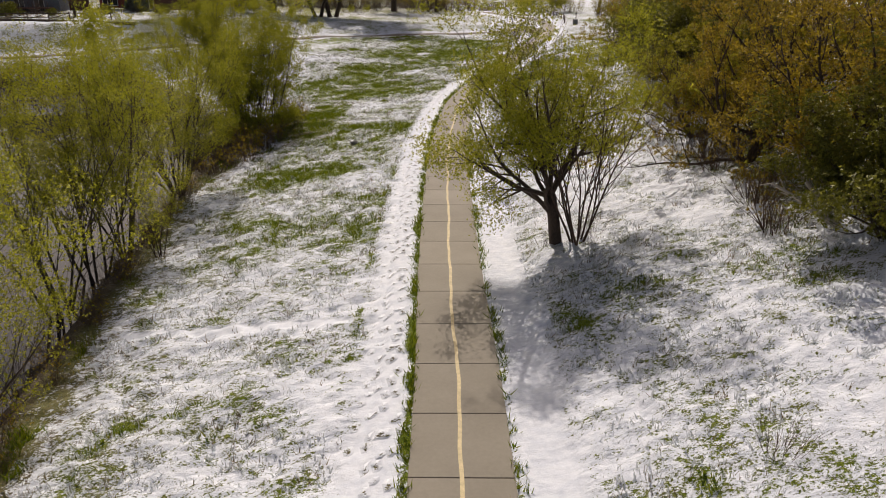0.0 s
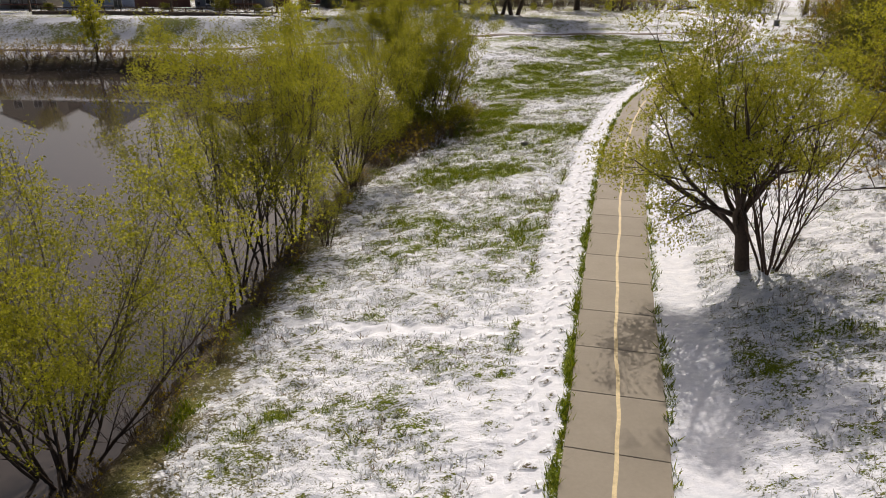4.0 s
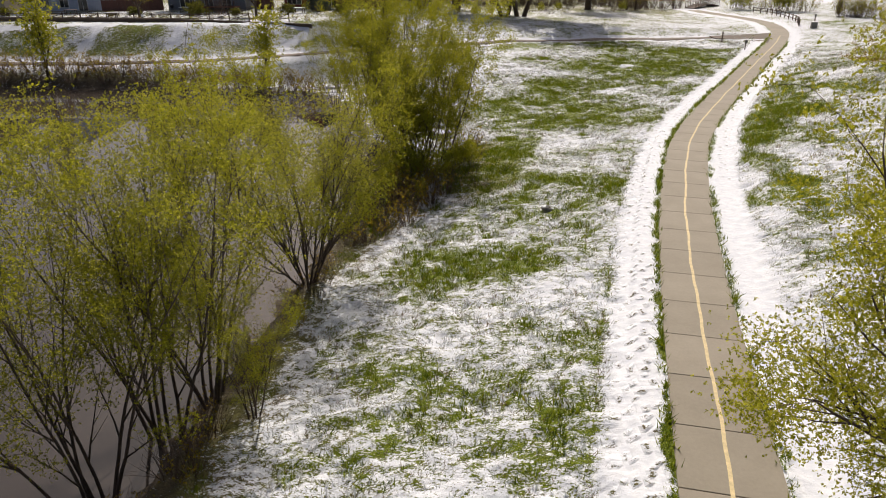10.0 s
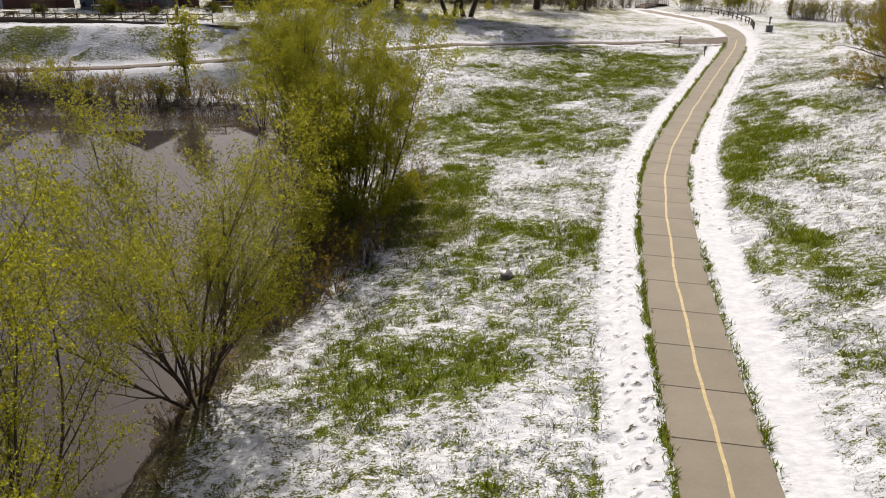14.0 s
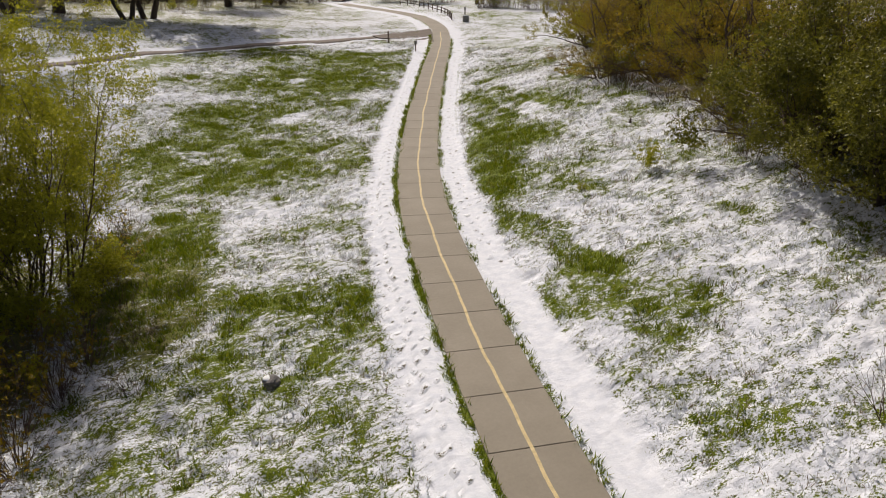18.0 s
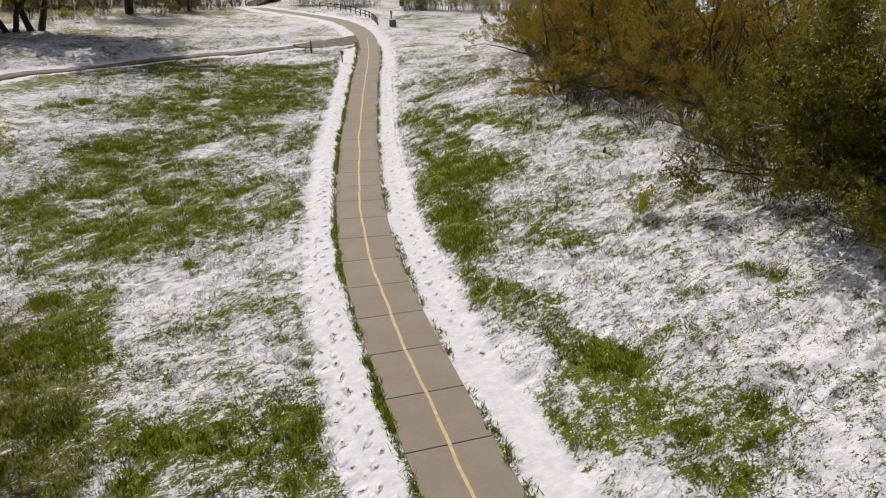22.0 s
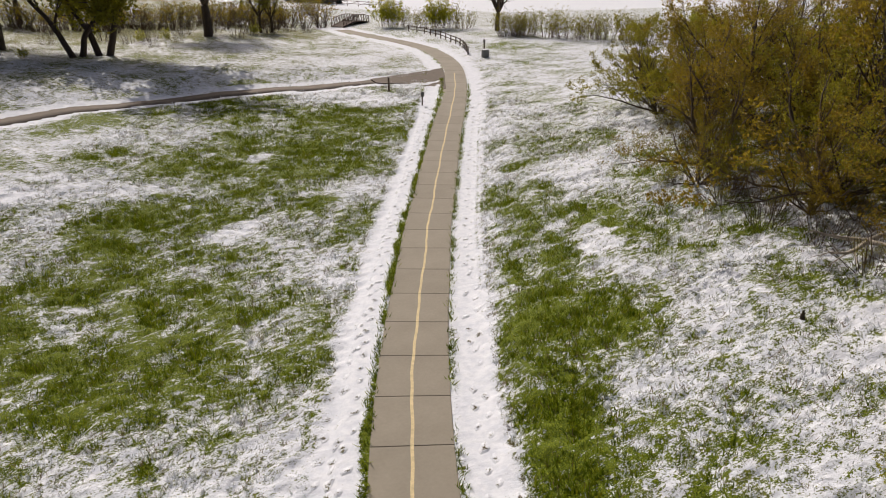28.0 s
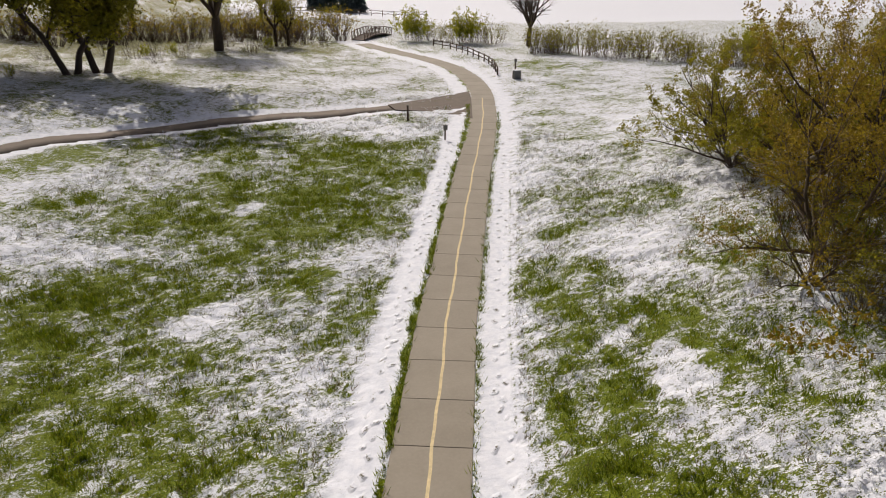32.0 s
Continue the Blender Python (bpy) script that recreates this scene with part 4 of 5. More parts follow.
sap = plant_thing("young_tree", "slim young tree in light new leaf across the pond", "tree", shrub(66, 6.5, 4, 0.25, 0.15, 0.05), M_BARK_DARK, M_LEAF, 800, 0.2, 0.5, 4)
stand(sap, -47.1, 92.3, 0, 1.5, first=True)
stand(sap, -20.3, 91.5, 120, 0.9)


# ---- far trees ----
def old_tree(seed, height, trunk, limbs=6):
    p = Plant(seed)
    p.limb(np.array([0, 0, -0.3]), np.array([0.05, 0, 1.0]), height * 0.28, trunk, 0, 0.03, 0, 0, tip_r=0.8, leaf_from=-1)
    top = p.segs[-1][1]
    for k in range(limbs):
        a = 2 * math.pi * k / limbs + p.rng.random()
        tilt = 0.25 + 0.6 * p.rng.random()
        p.limb(top, np.array([math.cos(a) * math.sin(tilt), math.sin(a) * math.sin(tilt), math.cos(tilt)]), height * 0.62, trunk * 0.45, 2, 0.1, 0.02, 9, 0.65, 0.5, 0.2, 0.12)
    return p


def forked_tree(seed, height, stems, lean, r):
    p = Plant(seed)
    for k in range(stems):
        a = 2 * math.pi * (k + 0.5 * p.rng.random()) / stems
        tilt = lean * (0.6 + 0.6 * p.rng.random())
        d = np.array([math.cos(a) * math.sin(tilt), math.sin(a) * math.sin(tilt), math.cos(tilt)])
        p.limb(np.array([0.3 * math.cos(a), 0.3 * math.sin(a), -0.3]), d, height * (0.8 + 0.2 * p.rng.random()), r, 2, 0.07, 0.02, 10, 0.7, 0.5, 0.22, 0.12)
    return p


L_COT = "tall dark forked tree with thin new leaves in snow"
fa = plant_thing("cottonwood", L_COT, "tree", old_tree(51, 15, 0.62, 8), M_BARK_DARK, M_LEAF, 11000, 0.2, 0.7, 4, group="far cottonwoods")
fc = plant_thing("cottonwood", L_COT, "tree", forked_tree(53, 14, 2, 0.3, 0.30), M_BARK_DARK, M_LEAF_OLIVE, 4600, 0.36, 0.6, 4, group="far cottonwoods")
fd = plant_thing("cottonwood", L_COT, "tree", old_tree(54, 14, 0.5, 6), M_BARK_DARK, M_LEAF_OLIVE, 2200, 0.25, 0.6, 4, group="far cottonwoods")
fb = plant_thing("bare_cottonwood", "bare spreading tree by the hedgerow", "tree", old_tree(52, 11, 0.42, 13), M_BARK_DARK)
stand(fa, 29.2, 151.1, 0, 1.12, first=True)
stand(fc, 11.3, 134.0, 0, 1.25, first=True)
stand(fd, 4, 178, 200, 1.0, first=True)
stand(fb, 73.6, 141.5, 0, 1.0, first=True)
for proto, x, y, turn, size in ((fc, 14.2, 135.0, 150, 1.25), (fa, 3.0, 140, 10, 1.25), (fc, -3.0, 133.0, 60, 1.2), (fd, 38.9, 159, 220, 0.7), (fd, 41, 160, 20, 0.6), (fd, -4, 150, 90, 0.9), (fd, 48, 215, 20, 0.9), (fd, 20, 185, 120, 1.0)):
    stand(proto, x, y, turn, size)


# ---- boxes and boards ----
def box(bm, c, s, turn=0.0, bevel=0.0):
    """Adds a box with centre c and size s to a bmesh."""
    m = Matrix.LocRotScale(Vector(c), Euler((0, 0, turn)), Vector(s))
    made = bmesh.ops.create_cube(bm, size=1.0, matrix=m)
    if bevel:
        edges = {e for v in made["verts"] for e in v.link_edges}
        bmesh.ops.bevel(bm, geom=list(edges), offset=bevel, segments=1, affect="EDGES")


def bar(bm, a, b, w, h=None):
    """Adds a straight beam from a to b."""
    a, b = Vector(a), Vector(b)
    d = b - a
    m = Matrix.Translation((a + b) / 2) @ d.to_track_quat("X", "Z").to_matrix().to_4x4() @ Matrix.Diagonal((d.length, w, h or w, 1))
    bmesh.ops.create_cube(bm, size=1.0, matrix=m)


def boxes(name, mat, parent, *items, label="", bevel=0.0):
    bm = bmesh.new()
    for c, s in items:
        box(bm, c, s, 0.0, bevel)
    return part(name, bm, mat, parent, label)


M_WOOD = plain("weathered_fence_wood", (0.10, 0.07, 0.05), 0.85, 0, 0.35, 5, 0.5, 0.01)
M_STEEL = plain("rusted_bridge_steel", (0.09, 0.05, 0.035), 0.7, 0.4, 0.3, 5, 0.4, 0.005)
M_GLASS, _nt, _b = material("window_glass")
_b.inputs["Base Color"].default_value = (0.03, 0.035, 0.04, 1)
_b.inputs["Roughness"].default_value = 0.05
M_TRIM = plain("white_window_trim", (0.75, 0.75, 0.74), 0.6, 0, 0.06)
M_GREY_Y = plain("dull_aluminium", (0.4, 0.4, 0.4), 0.4, 0.8, 0.1)
M_ROOF = plain("grey_roof_shingle", (0.13, 0.12, 0.115), 0.9, 0, 0.3, 3, 0.6, 0.02)
WALLS = {"pale_blue_siding": (0.42, 0.46, 0.55), "slate_siding": (0.13, 0.14, 0.17), "barn_red_siding": (0.20, 0.045, 0.04), "tan_siding": (0.38, 0.33, 0.27), "brick_red": (0.22, 0.09, 0.06)}
M_WALL = {k: plain(k, v, 0.75, 0, 0.12, 2.0, 0.3, 0.01) for k, v in WALLS.items()}


def split_fence(points, name, label, height=1.1, gap=2.6, rails=2, cross=False):
    """Posts with rails between them, along a line on the ground."""
    line = spline(points, gap) if len(points) > 2 else np.array([np.array(points[0]) + (np.array(points[1]) - np.array(points[0])) * t for t in np.linspace(0, 1, max(2, int(math.dist(*points) / gap)))])
    z = land(line[:, 0], line[:, 1])
    ob = tagged(new(name), label, "fence")
    ob.location = (line[0][0], line[0][1], z[0])
    o = np.array([*line[0], z[0]])
    tops = [np.array([*p, h]) - o for p, h in zip(line, z)]
    for t in tops:
        boxes("post", M_WOOD, ob, ((t[0], t[1], t[2] + height / 2 - 0.1), (0.14, 0.14, height + 0.2)), bevel=0.02)
    for a, b in zip(tops, tops[1:]):
        for r in range(rails):
            h = height * (0.42 + 0.45 * r / max(rails - 1, 1))
            bm = bmesh.new()
            bar(bm, a + [0, 0, h], b + [0, 0, h], 0.07, 0.10)
            part("rail", bm, M_WOOD, ob)
        if cross:
            bm = bmesh.new()
            bar(bm, a + [0, 0.02, height * 0.2], b + [0, 0.02, height * 0.85], 0.05, 0.08)
            part("brace", bm, M_WOOD, ob)
    return ob


split_fence([(-63, 110.2), (-50, 108.4), (-35.6, 106.0), (-26, 105.4), (-17.5, 105.0)], "rail_fence", "dark wooden rail fence with braces along the bank top", 1.15, 2.7, 2, True)
split_fence([(55.6, 119.2), (59.0, 127.1), (60.6, 134.4), (61.8, 144.1), (61.0, 150.6)], "rail_fence", "low brown rail fence beside the curving path", 1.05, 2.4, 2)
split_fence([(46, 232), (62, 228), (78, 226), (94, 224)], "rail_fence", "distant dark rail fence in the snow", 1.5, 3.0, 2, True)
# low dark band that follows the foot of the bank-top fence
bm = bmesh.new()
for (ax, ay), (bx, by) in zip([(-64, 109.4), (-50, 107.5), (-35.6, 105.1)], [(-50, 107.5), (-35.6, 105.1), (-17.0, 104.1)]):
    bar(bm, (ax, ay, land1(ax, ay) + 0.2), (bx, by, land1(bx, by) + 0.2), 0.25, 0.6)
tagged(part("fence_foot_band", bm, M_WOOD), "low dark brown band under the fence", "wall")


def window(parent, x, y, z, w, h, panes=2):
    bm = bmesh.new()
    box(bm, (x, y - 0.03, z), (w, 0.06, h))
    win = part("window", bm, M_TRIM, parent, "white-framed window")
    pw = (w - 0.12) / panes
    for k in range(panes):
        bm = bmesh.new()
        box(bm, (x - w / 2 + 0.06 + pw * (k + 0.5), y - 0.062, z), (pw - 0.07, 0.02, h - 0.16))
        part("pane", bm, M_GLASS, win)


def house(x, y, w, d, wall, label, turn=0.0, storeys=2, openings=(), deck=0.0):
    ob = tagged(new("house"), label, "house", "houses above the pond")
    ob.matrix_basis = Matrix.LocRotScale((x, y, land1(x, y) - 0.2), Euler((0, 0, radians(turn))), None)
    h = 2.8 * storeys + 0.3
    boxes("wall", M_WALL[wall], ob, ((0, 0, h / 2), (w, d, h)))
    bm = bmesh.new()
    e, rise = 0.5, w * 0.26
    pts = [(-w / 2 - e, h - 0.1), (0, h + rise), (w / 2 + e, h - 0.1), (w / 2 + e, h + 0.1), (0, h + rise + 0.22), (-w / 2 - e, h + 0.1)]
    rows = [[bm.verts.new((px, sy * (d / 2 + e), pz)) for px, pz in pts] for sy in (-1, 1)]
    for k in range(6):
        bm.faces.new([rows[0][k], rows[0][(k + 1) % 6], rows[1][(k + 1) % 6], rows[1][k]])
    bm.faces.new(rows[0][::-1])
    bm.faces.new(rows[1])
    bmesh.ops.recalc_face_normals(bm, faces=bm.faces)
    part("roof", bm, M_ROOF, ob, "snow-free grey shingle roof")
    bm = bmesh.new()
    for sy in (-1, 1):
        bm.faces.new([bm.verts.new((-w / 2, sy * d / 2, h)), bm.verts.new((w / 2, sy * d / 2, h)), bm.verts.new((0, sy * d / 2, h + rise))])
    part("gable", bm, M_WALL[wall], ob)
    for ox, oz, ow, oh, n in openings:
        window(ob, ox, -d / 2, oz, ow, oh, n)
    boxes("foundation", M_WALL["tan_siding"], ob, ((0, -d / 2 - 0.04, 0.15), (w, 0.08, 0.5)))
    if deck:
        boxes("deck", M_WALL["brick_red"], ob, ((w * 0.15, -d / 2 - 1.2, deck), (w * 0.55, 2.4, 0.15)))
        for k in range(4):
            boxes("deck_post", M_WOOD, ob, ((w * 0.15 + w * 0.26 * (k / 1.5 - 1), -d / 2 - 2.3, deck / 2 + 0.5), (0.12, 0.12, deck + 1.0)))
    return ob


W2 = ((-3.2, 1.6, 2.6, 1.6, 3), (0.4, 1.6, 1.5, 1.5, 2), (3.4, 1.3, 1.6, 2.1, 2), (-3.0, 4.4, 1.6, 1.4, 2), (0.6, 4.4, 1.6, 1.4, 2), (3.4, 4.4, 1.2, 1.4, 1))
house(-62.4, 133.0, 13, 9, "pale_blue_siding", "pale blue-grey two-storey house with white windows", 2, 2, W2)
house(-38.2, 133.2, 13, 9, "slate_siding", "dark slate-coloured two-storey house with a reddish deck", -3, 2, W2, 0.9)
house(-21.5, 139.0, 10, 9, "barn_red_siding", "dark red two-storey house among shrubs", -6, 2, W2)
house(-76.5, 130.0, 12, 9, "tan_siding", "tan two-storey house above the pond", 4, 2, W2, 1.0)
house(-4.5, 147.0, 11, 9, "tan_siding", "tan two-storey house behind trees", -10, 2, W2)
house(-95.0, 131.0, 12, 9, "slate_siding", "slate-coloured two-storey house above the pond", 6, 2, W2)
gb = plant_thing("garden_bush", "rounded green garden bush in a snowy yard", "bush", spreading(48, 4.2, 6, 6, 0.06, 7), M_BARK_DARK, M_LEAF_DARK, 1200, 0.38, 0.28, 3, group="garden bushes")
stand(gb, -36.5, 118, 0, 0.5, first=True)
for k, (x, y, s) in enumerate(((-30.5, 117.5, 0.55), (-23.6, 121, 0.75), (-47.5, 121, 0.6), (-66.5, 119, 0.65), (-14.5, 118, 0.8), (-49.5, 118, 0.4), (-8, 126, 0.8))):
    stand(gb, x, y, 70 * k, s)
for k, (x, y, s) in enumerate(((-26.5, 113, 0.45), (-68, 116, 0.5), (-44, 114.5, 0.4))):
    stand(fd, x, y, 50 * k, s, label="small garden tree in new leaf")


# ---- yards between the houses and the fence ----
M_RED_BOARD = plain("red_brown_fence_board", (0.10, 0.042, 0.032), 0.8, 0, 0.3, 3, 0.4, 0.01)
M_BLACK = plain("black_enamel", (0.015, 0.015, 0.016), 0.35, 0.2, 0.1)


def privacy_fence(x0, y0, x1, y1, label):
    ob = tagged(new("privacy_fence"), label, "fence")
    n = max(2, int(math.hypot(x1 - x0, y1 - y0) / 2.0))
    ob.location = (x0, y0, land1(x0, y0))
    dx, dy = (x1 - x0) / n, (y1 - y0) / n
    for k in range(n + 1):
        boxes("post", M_RED_BOARD, ob, ((dx * k, dy * k, 0.95), (0.12, 0.12, 2.0)))
    for k in range(n):
        bm = bmesh.new()
        bar(bm, (dx * k, dy * k, 0.95), (dx * (k + 1), dy * (k + 1), 0.95), 0.04, 1.75)
        part("panel", bm, M_RED_BOARD, ob)
        bm = bmesh.new()
        bar(bm, (dx * k, dy * k, 1.86), (dx * (k + 1), dy * (k + 1), 1.86), 0.14, 0.05)
        part("cap_rail", bm, M_RED_BOARD, ob)


privacy_fence(-55.0, 127.0, -46.0, 129.5, "weathered red-brown board fence between two houses")
privacy_fence(-31.0, 131.0, -27.5, 129.0, "weathered red-brown board fence beside the slate house")
privacy_fence(-17.0, 128.0, -9.0, 131.0, "weathered red-brown board fence among shrubs")


def garden_table(x, y, turn, label, snowy=True):
    ob = tagged(new("garden_table"), label, "table")
    ob.matrix_basis = Matrix.LocRotScale((x, y, land1(x, y)), Euler((0, 0, radians(turn))), None)
    boxes("tabletop", M_WOOD, ob, ((0, 0, 0.74), (1.8, 0.9, 0.06)), bevel=0.01)
    if snowy:
        boxes("snow_layer", M_SNOW, ob, ((0, 0, 0.815), (1.76, 0.86, 0.09)), bevel=0.03, label="layer of fresh snow")
    for sx in (-0.75, 0.75):
        for sy in (-0.35, 0.35):
            boxes("leg", M_WOOD, ob, ((sx, sy, 0.36), (0.09, 0.09, 0.72)))
    return ob


garden_table(-47.5, 113.6, 5, "dark wooden garden table with snow beside the fence")
garden_table(-40.5, 124.0, 20, "dark wooden garden table with snow on a patio")
garden_table(-21.8, 121.0, -15, "dark wooden garden table under a load of snow")
garden_table(-57.5, 121.5, 8, "dark wooden garden table in a snowy yard", False)
grill = tagged(new("kettle_grill"), "black kettle grill standing beside the slate house", "grill")
grill.location = (-43.4, 126.4, land1(-43.4, 126.4))
bm = bmesh.new()
bmesh.ops.create_uvsphere(bm, u_segments=16, v_segments=10, radius=0.32, matrix=Matrix.Translation((0, 0, 0.85)))
part("bowl", bm, M_BLACK, grill)
boxes("lid_handle", M_GREY_Y, grill, ((0, 0, 1.2), (0.16, 0.04, 0.06)))
for k in range(3):
    bm = bmesh.new()
    bar(bm, (0.28 * math.cos(2.1 * k), 0.28 * math.sin(2.1 * k), 0), (0.1 * math.cos(2.1 * k), 0.1 * math.sin(2.1 * k), 0.7), 0.035)
    part("leg", bm, M_BLACK, grill)
for k, (x, y, s) in enumerate(((-34.7, 119.5, 2.6), (-33.2, 120.6, 2.2), (-47.7, 122.6, 1.3), (-49.5, 123.4, 1.5), (-45.8, 121.4, 1.1), (-51.5, 116.0, 1.0), (-29.0, 116.0, 1.2), (-27.0, 124.0, 1.4), (-18.5, 117.0, 1.5), (-15.0, 112.5, 1.2), (-12.5, 120.0, 1.8), (-60.5, 117.0, 1.2))):
    stand(sh_bare, x, y, 77 * k, s, label="leafless reddish garden shrub in a snowy yard")
for k in range(22):
    x = -60 + 2.0 * k
    y = float(np.interp(x, [-63, -50, -35.6, -26, -17.5], [110.2, 108.4, 106.0, 105.4, 105.0])) + 1.6 + 0.8 * ((k * 7) % 3)
    stand(sh_brush, x, y, 61 * k, 0.42 + 0.16 * ((k * 5) % 4) / 4, label="low dark planting behind the rail fence")
sp = Plant(91, -0.1)
for k in range(70):
    zz = 0.4 + 5.2 * k / 70
    a = k * 2.4
    sp.limb(np.array([0, 0, zz]), np.array([math.cos(a), math.sin(a), -0.12]), 1.9 * (1 - zz / 6.2), 0.03, 0, 0.05, 0, 0)
sp.limb(np.array([0.0, 0, -0.2]), np.array([0.0, 0, 1.0]), 6.0, 0.12, 0, 0.01, 0, 0)
M_SPRUCE = leaf_material("blue_spruce_needles", [(0.03, 0.05, 0.05), (0.06, 0.085, 0.085), (0.10, 0.13, 0.13)], 0.15)
spruce = plant_thing("blue_spruce", "small dense blue-green spruce in a snowy yard", "tree", sp, M_BARK_DARK, M_SPRUCE, 1800, 0.34, 0.14, 4)
stand(spruce, -19.6, 126.0, 0, 1.0, first=True)
for k, (x, y, h) in enumerate(((67, 236, 1.5), (70.5, 239, 1.7), (75, 236, 1.4), (79, 240, 1.6))):
    stand(spruce, x, y, 80 * k, h, label="dark conifer standing in the far snowfield")
for k, (x, y, r) in enumerate(((-42.9, 117.0, 0.5), (-41.6, 116.4, 0.35), (-44.2, 116.2, 0.4), (-38.5, 115.0, 0.35), (-31.5, 113.0, 0.4))):
    bm = bmesh.new()
    bmesh.ops.create_icosphere(bm, subdivisions=2, radius=r)
    for v in bm.verts:
        v.co *= 1 + 0.3 * noise.noise(v.co * (1.6 / r) + Vector((k * 7.0, 0, 0)))
        v.co.z *= 0.7
    st = part("garden_boulder", bm, M_WALL["tan_siding"] if k % 2 else M_SNOW)
    st.location = (x, y, land1(x, y) + r * 0.3)
    tagged(st, "tan garden boulder in thin snow" if k % 2 else "garden boulder buried in snow", "boulder", "garden boulders")

# ---- footbridge at the far bend ----
def footbridge(x, y, turn, length=10.0, width=2.4):
    ob = tagged(new("footbridge"), "small arched rusty steel truss footbridge with a plank deck", "bridge")
    ob.matrix_basis = Matrix.LocRotScale((x, y, land1(x, y) + 0.1), Euler((0, 0, radians(turn))), None)
    n = 10
    arch = [(length * k / n, 0.55 * math.sin(math.pi * k / n)) for k in range(n + 1)]
    for (x0, z0), (x1, z1) in zip(arch, arch[1:]):
        bm = bmesh.new()
        bar(bm, (x0, 0, z0), (x1, 0, z1), width, 0.12)
        part("deck_plank", bm, M_WOOD, ob)
    for s in (-1, 1):
        yy = s * width / 2
        for (x0, z0), (x1, z1) in zip(arch, arch[1:]):
            for hh, t in ((1.25, 0.12), (0.1, 0.12)):
                bm = bmesh.new()
                bar(bm, (x0, yy, z0 + hh), (x1, yy, z1 + hh), t)
                part("chord", bm, M_STEEL, ob)
            bm = bmesh.new()
            bar(bm, (x0, yy, z0 + 0.1), (x1, yy, z1 + 1.25), 0.07)
            part("brace", bm, M_STEEL, ob)
        for x0, z0 in arch:
            bm = bmesh.new()
            bar(bm, (x0, yy, z0 - 0.1), (x0, yy, z0 + 1.3), 0.09)
            part("upright", bm, M_STEEL, ob)
    return ob


footbridge(53.4, 162.6, 42)


# ---- posts, boxes, boulder, dead wood ----
M_GREY = plain("weathered_grey_metal", (0.16, 0.16, 0.15), 0.6, 0.3)
M_ROCK = plain("grey_boulder", (0.16, 0.15, 0.145), 0.85, 0, 0.3, 5, 0.7, 0.03)


def bollard(x, y, h, w, sign=False):
    ob = tagged(new("trail_post"), "short wooden trail marker post in the snow" if not sign else "small trail sign on a short post", "post")
    ob.location = (x, y, land1(x, y) - 0.1)
    boxes("post", M_WOOD, ob, ((0, 0, h / 2), (w, w, h)), bevel=0.02)
    if sign:
        boxes("sign_plate", M_GREY, ob, ((0, -w / 2 - 0.015, h - 0.22), (0.34, 0.03, 0.4)), bevel=0.008)
    else:
        boxes("cap", M_GREY, ob, ((0, 0, h + 0.02), (w + 0.04, w + 0.04, 0.05)), bevel=0.01)
    return ob


bollard(37.4, 102.4, 1.5, 0.14)
bollard(37.7, 95.6, 1.25, 0.1, True)
ob = tagged(new("utility_box"), "grey utility box beside the path", "box")
ob.location = (56.5, 116.4, land1(56.5, 116.4))
boxes("cabinet", M_GREY, ob, ((0, 0, 0.45), (0.8, 0.55, 0.95)), bevel=0.03)
boxes("lid", M_SNOW, ob, ((0, 0, 0.96), (0.86, 0.6, 0.07)), bevel=0.02, label="snow-capped lid")
ob = tagged(new("lamp_post"), "short dark post with a lantern head by the fence", "post")
ob.location = (57.5, 118.4, land1(57.5, 118.4))
boxes("post", M_WOOD, ob, ((0, 0, 0.7), (0.12, 0.12, 1.5)))
boxes("head", M_GREY, ob, ((0, 0, 1.65), (0.24, 0.24, 0.4)), bevel=0.03)


def boulder(x, y, r, seed, name, label, mat):
    bm = bmesh.new()
    bmesh.ops.create_icosphere(bm, subdivisions=3, radius=r)
    for v in bm.verts:
        n = noise.noise(v.co * (1.6 / r) + Vector((seed, 0, 0)))
        v.co *= 1 + 0.28 * n
        v.co.z *= 0.72
    ob = part(name, bm, mat)
    ob.location = (x, y, land1(x, y) + r * 0.3)
    return tagged(ob, label, "boulder")


rock = boulder(5.5, 41.0, 0.30, 3, "boulder", "dark grey boulder with a cap of snow in grass", M_ROCK)
bm = bmesh.new()
bmesh.ops.create_icosphere(bm, subdivisions=3, radius=0.16)
for v in bm.verts:
    v.co *= 1 + 0.2 * noise.noise(v.co * 4.0)
    v.co.z *= 0.4
cap = part("snow_cap", bm, M_SNOW, rock, "lump of snow on top")
cap.location = (-0.1, 0.08, 0.15)


def dead_limb(name, label, cat, x, y, z, dirs, length, r, seed, mat, snow=True):
    p = Plant(seed)
    for a, tilt, k in dirs:
        a, tilt = radians(a), radians(tilt)
        p.limb(np.array([0.0, 0, 0]), np.array([math.cos(a) * math.cos(tilt), math.sin(a) * math.cos(tilt), math.sin(tilt)]), length * k, r, 1, 0.08, 0, 5, 0.6, 0.4, 0.3, 0.3)
    ob = new(name, p.wood(name, mat, 6))
    ob.location = (x, y, land1(x, y) + z)
    return tagged(ob, label, cat)


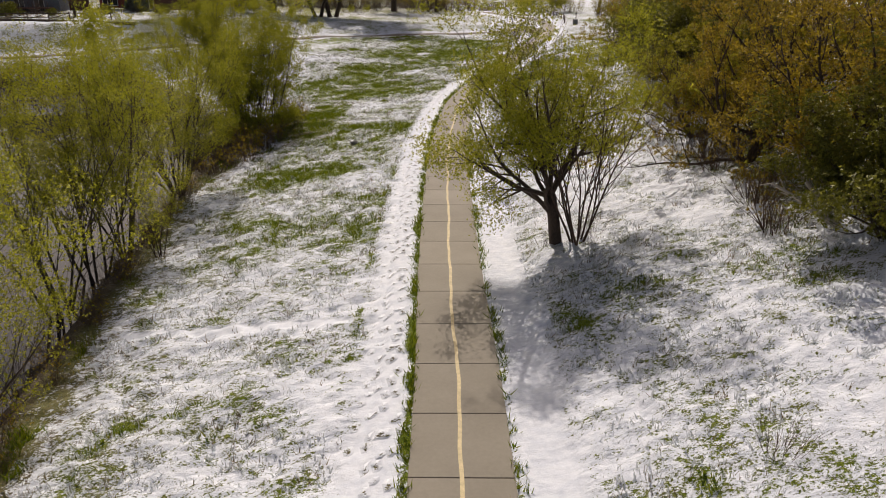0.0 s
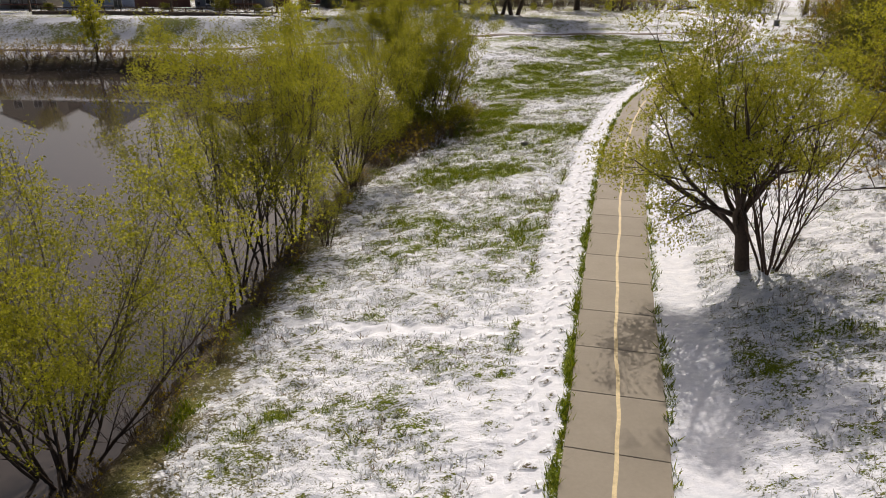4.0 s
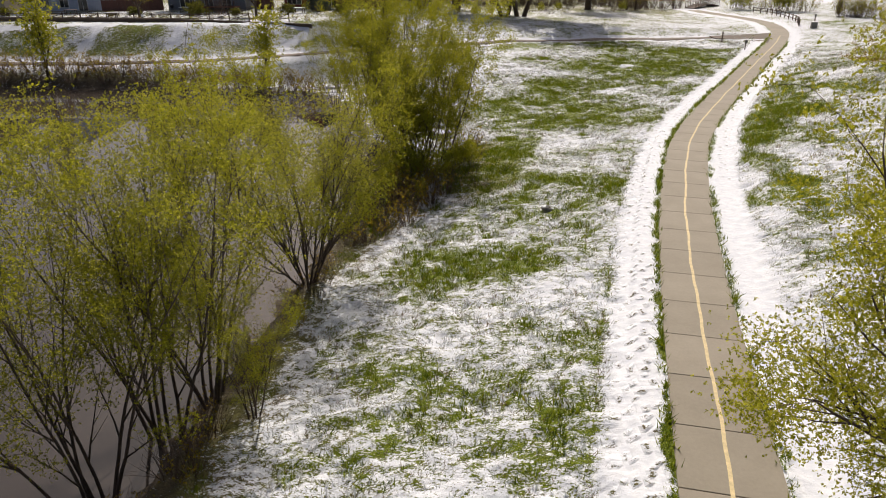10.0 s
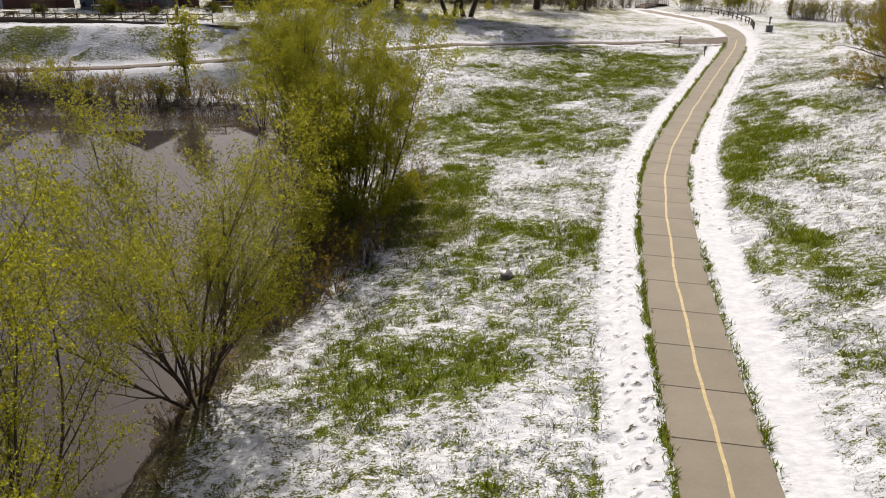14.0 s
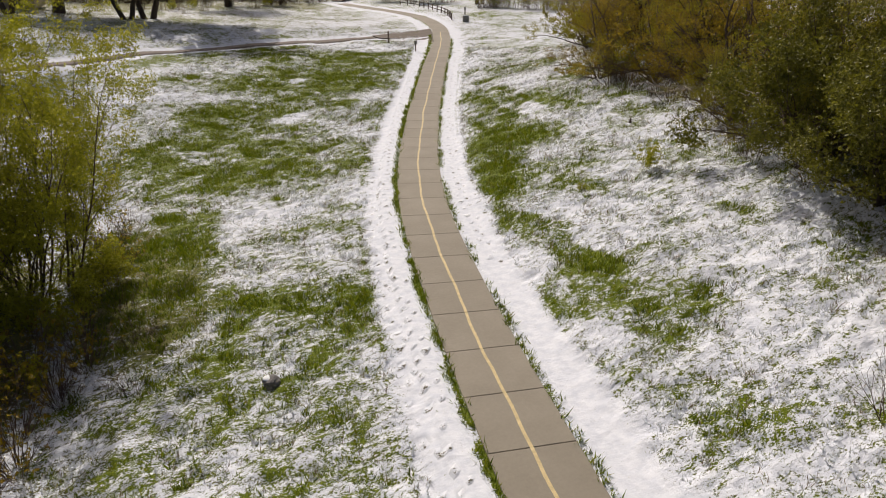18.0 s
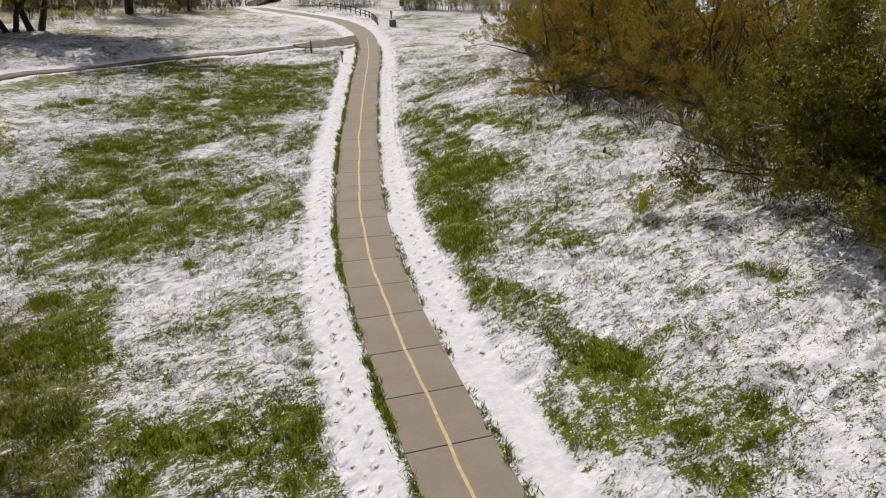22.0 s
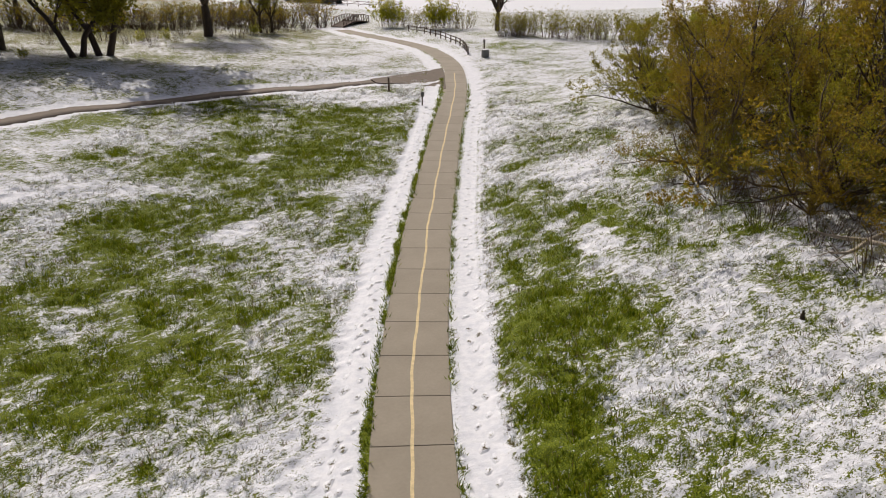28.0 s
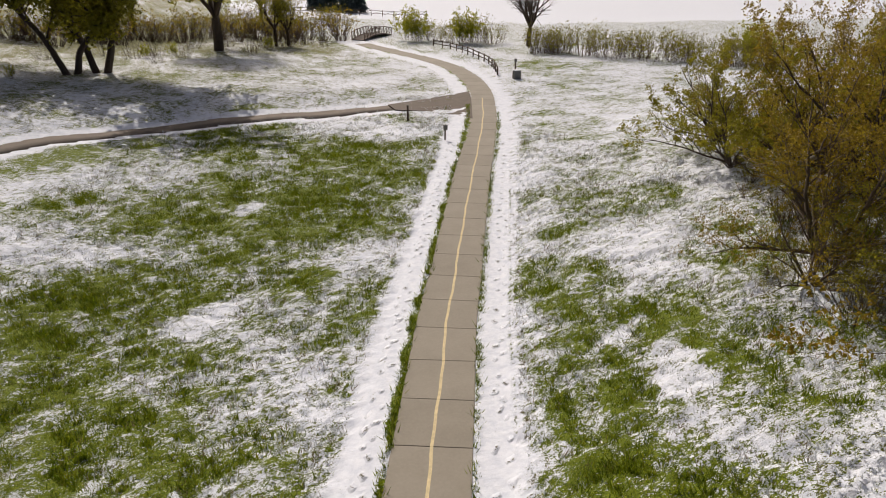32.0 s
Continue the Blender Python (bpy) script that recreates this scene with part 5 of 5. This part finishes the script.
dead_limb("tree_stump", "short dark broken stump in the snow", "stump", 29.5, 51.7, 0.0, ((90, 86, 1.0), (20, 60, 0.5)), 0.32, 0.10, 71, M_BARK_DARK)
dead_limb("dead_branch", "bleached fallen branch at the thicket's edge", "branch", 34.2, 53.0, 0.4, ((170, 10, 0.7), (350, 25, 0.8), (200, -2, 0.8), (265, 8, 0.6)), 3.2, 0.1, 72, M_DEADWOOD)
dead_limb("dead_branch", "bleached fallen branch at the thicket's edge", "branch", 29.2, 41.6, 2.9, ((325, 12, 1.0), (145, -8, 0.8)), 2.8, 0.12, 73, M_DEADWOOD)
dead_limb("dead_branch", "pale dead limb lying in the thicket", "branch", 33.4, 50.5, 0.8, ((200, 5, 1.0), (170, 20, 0.8)), 3.2, 0.1, 74, M_DEADWOOD)
dead_limb("dead_branch", "pale dead limb leaning over the slope", "branch", 43.0, 68.8, 1.6, ((180, 4, 1.0), (0, 8, 0.9)), 3.4, 0.14, 75, M_DEADWOOD)
dead_limb("dead_branch", "long bleached limb arching over the snow", "branch", 17.0, 10.6, 0.5, ((100, 35, 1.0), (140, 25, 0.7)), 3.4, 0.12, 76, M_DEADWOOD)


# ---- grass ----
def grass(name, label, mat, tufts, seed, low, high, keep, wide=0.03):
    rng = np.random.default_rng(seed)
    n = tufts * 6
    x, y = rng.uniform(-9, 46, n), rng.uniform(0, 112, n)
    bare, brown, mud = cover(x, y)
    u, _ = near_line(CENTRE, x, y)
    e = pond_edge(x, y)
    v, _ = near_line(SIDE, x, y)
    ok = (np.abs(v) > 1.15) & (rng.random(n) < keep(bare, u)) & (np.abs(u) > 1.26) & (e > 2.6 + 1.2 * np.sin(x * 1.7 + y)) & (np.abs(u) < 26)
    x, y = x[ok][:tufts], y[ok][:tufts]
    k = 5
    z = land(x, y)
    x, y, z = np.repeat(x, k) + rng.normal(0, 0.07, len(x) * k), np.repeat(y, k) + rng.normal(0, 0.07, len(y) * k), np.repeat(z, k)
    m = len(x)
    a = rng.uniform(0, 2 * math.pi, m)
    h = rng.uniform(low, high, m)
    bend = rng.normal(0, 0.45, (m, 2)) * h[:, None]
    w = wide * (0.6 + 0.8 * rng.random(m))
    c, s = np.cos(a) * w / 2, np.sin(a) * w / 2
    base = np.c_[x, y, z - 0.04]
    verts = np.concatenate([base + np.c_[c, s, 0 * c], base - np.c_[c, s, 0 * c], base + np.c_[bend, h]])
    i = np.arange(m)
    ob = new(name, mesh_from(name, verts, np.stack([i, i + m, i + 2 * m], 1), mat))
    return tagged(ob, label, "grass", kind="stuff")


grass("grass", "tufts of bright green spring grass standing through snow", M_GRASS, 56000, 5, 0.12, 0.30, lambda b, u: np.clip((b - 0.48) * 2.6, 0.0, 1) + 0.8 * ((np.abs(u) < 1.5) & (b > 0.3)), 0.045)
grass("dry_grass", "dry straw-coloured grass stalks poking through snow", M_STRAW, 24000, 6, 0.10, 0.30, lambda b, u: np.where(b > 0.40, np.where(b > 0.6, 0.12, 0.22), 0.03) * (np.abs(u) > 2.8), 0.026)

grass("frosted_grass", "grass stalks crusted white with fresh snow", M_FROST, 30000, 7, 0.08, 0.22, lambda b, u: np.where(b > 0.6, 0.04, np.where(b > 0.3, 0.5, 0.05)) * (np.abs(u) > 2.8), 0.05)

# ---- concrete path, slab by slab ----
path_bed = ribbon(CENTRE[(CENTRE[:, 1] > -25) & (CENTRE[:, 1] < 162)], lambda p: path_z(p[:, 1]) - 0.055, HALF - 0.02, 0.1, "concrete_path", M_JOINT, "tan concrete path of square slabs with a yellow centre line", "path")
stations = spline(LINE, 0.02)
first = int(np.argmin(np.hypot(stations[:, 0] - 3.2, stations[:, 1] - 5.75)))
stations = stations[first % 122::122]
stations = stations[(stations[:, 1] > -25) & (stations[:, 1] < 162)]
grad = np.gradient(stations, axis=0)
grad /= np.hypot(*grad.T)[:, None]
across = np.stack([grad[:, 1], -grad[:, 0]], 1)
for k in range(len(stations) - 1):
    bm = bmesh.new()
    tops, lows, eased = [], [], []
    for c, nn, g, sgn in ((stations[k], across[k], grad[k], 1), (stations[k + 1], across[k + 1], grad[k + 1], -1)):
        z = float(path_z(c[1])) + 0.004
        for side in (-1, 1):
            p = c + nn * side * HALF + g * sgn * 0.010
            q = c + nn * side * (HALF - 0.012) + g * sgn * 0.022
            lows.append(bm.verts.new((*p, z - 0.12)))
            eased.append(bm.verts.new((*p, z - 0.01)))
            tops.append(bm.verts.new((*q, z)))
    order = [0, 1, 3, 2]
    bm.faces.new([tops[i] for i in order])
    for i, j in zip(order, order[1:] + order[:1]):
        bm.faces.new([eased[i], eased[j], tops[j], tops[i]])
        bm.faces.new([lows[i], lows[j], eased[j], eased[i]])
    bmesh.ops.recalc_face_normals(bm, faces=bm.faces)
    part("slab", bm, M_CONCRETE, path_bed)
line_at = spline(LINE, 0.4)
line_at = line_at[(line_at[:, 1] > -25) & (line_at[:, 1] < 109)]
lg = np.gradient(line_at, axis=0)
lg /= np.hypot(*lg.T)[:, None]
ln = np.stack([lg[:, 1], -lg[:, 0]], 1)
k = np.arange(len(line_at))
wob = 0.025 * np.sin(k * 0.37) + 0.02 * np.sin(k * 0.11) + 0.012 * np.sin(k * 1.3)
la, lb = line_at + ln * (wob - 0.05)[:, None], line_at + ln * (wob + 0.05)[:, None]
i, n = k[:-1], len(line_at)
cl = new("centre_line", mesh_from("centre_line", np.concatenate([np.c_[la, path_z(la[:, 1]) + 0.009], np.c_[lb, path_z(lb[:, 1]) + 0.009]]), np.stack([i, i + n, i + n + 1, i + 1], 1), M_YELLOW))
cl.parent = path_bed
tagged(cl, "worn yellow painted line")
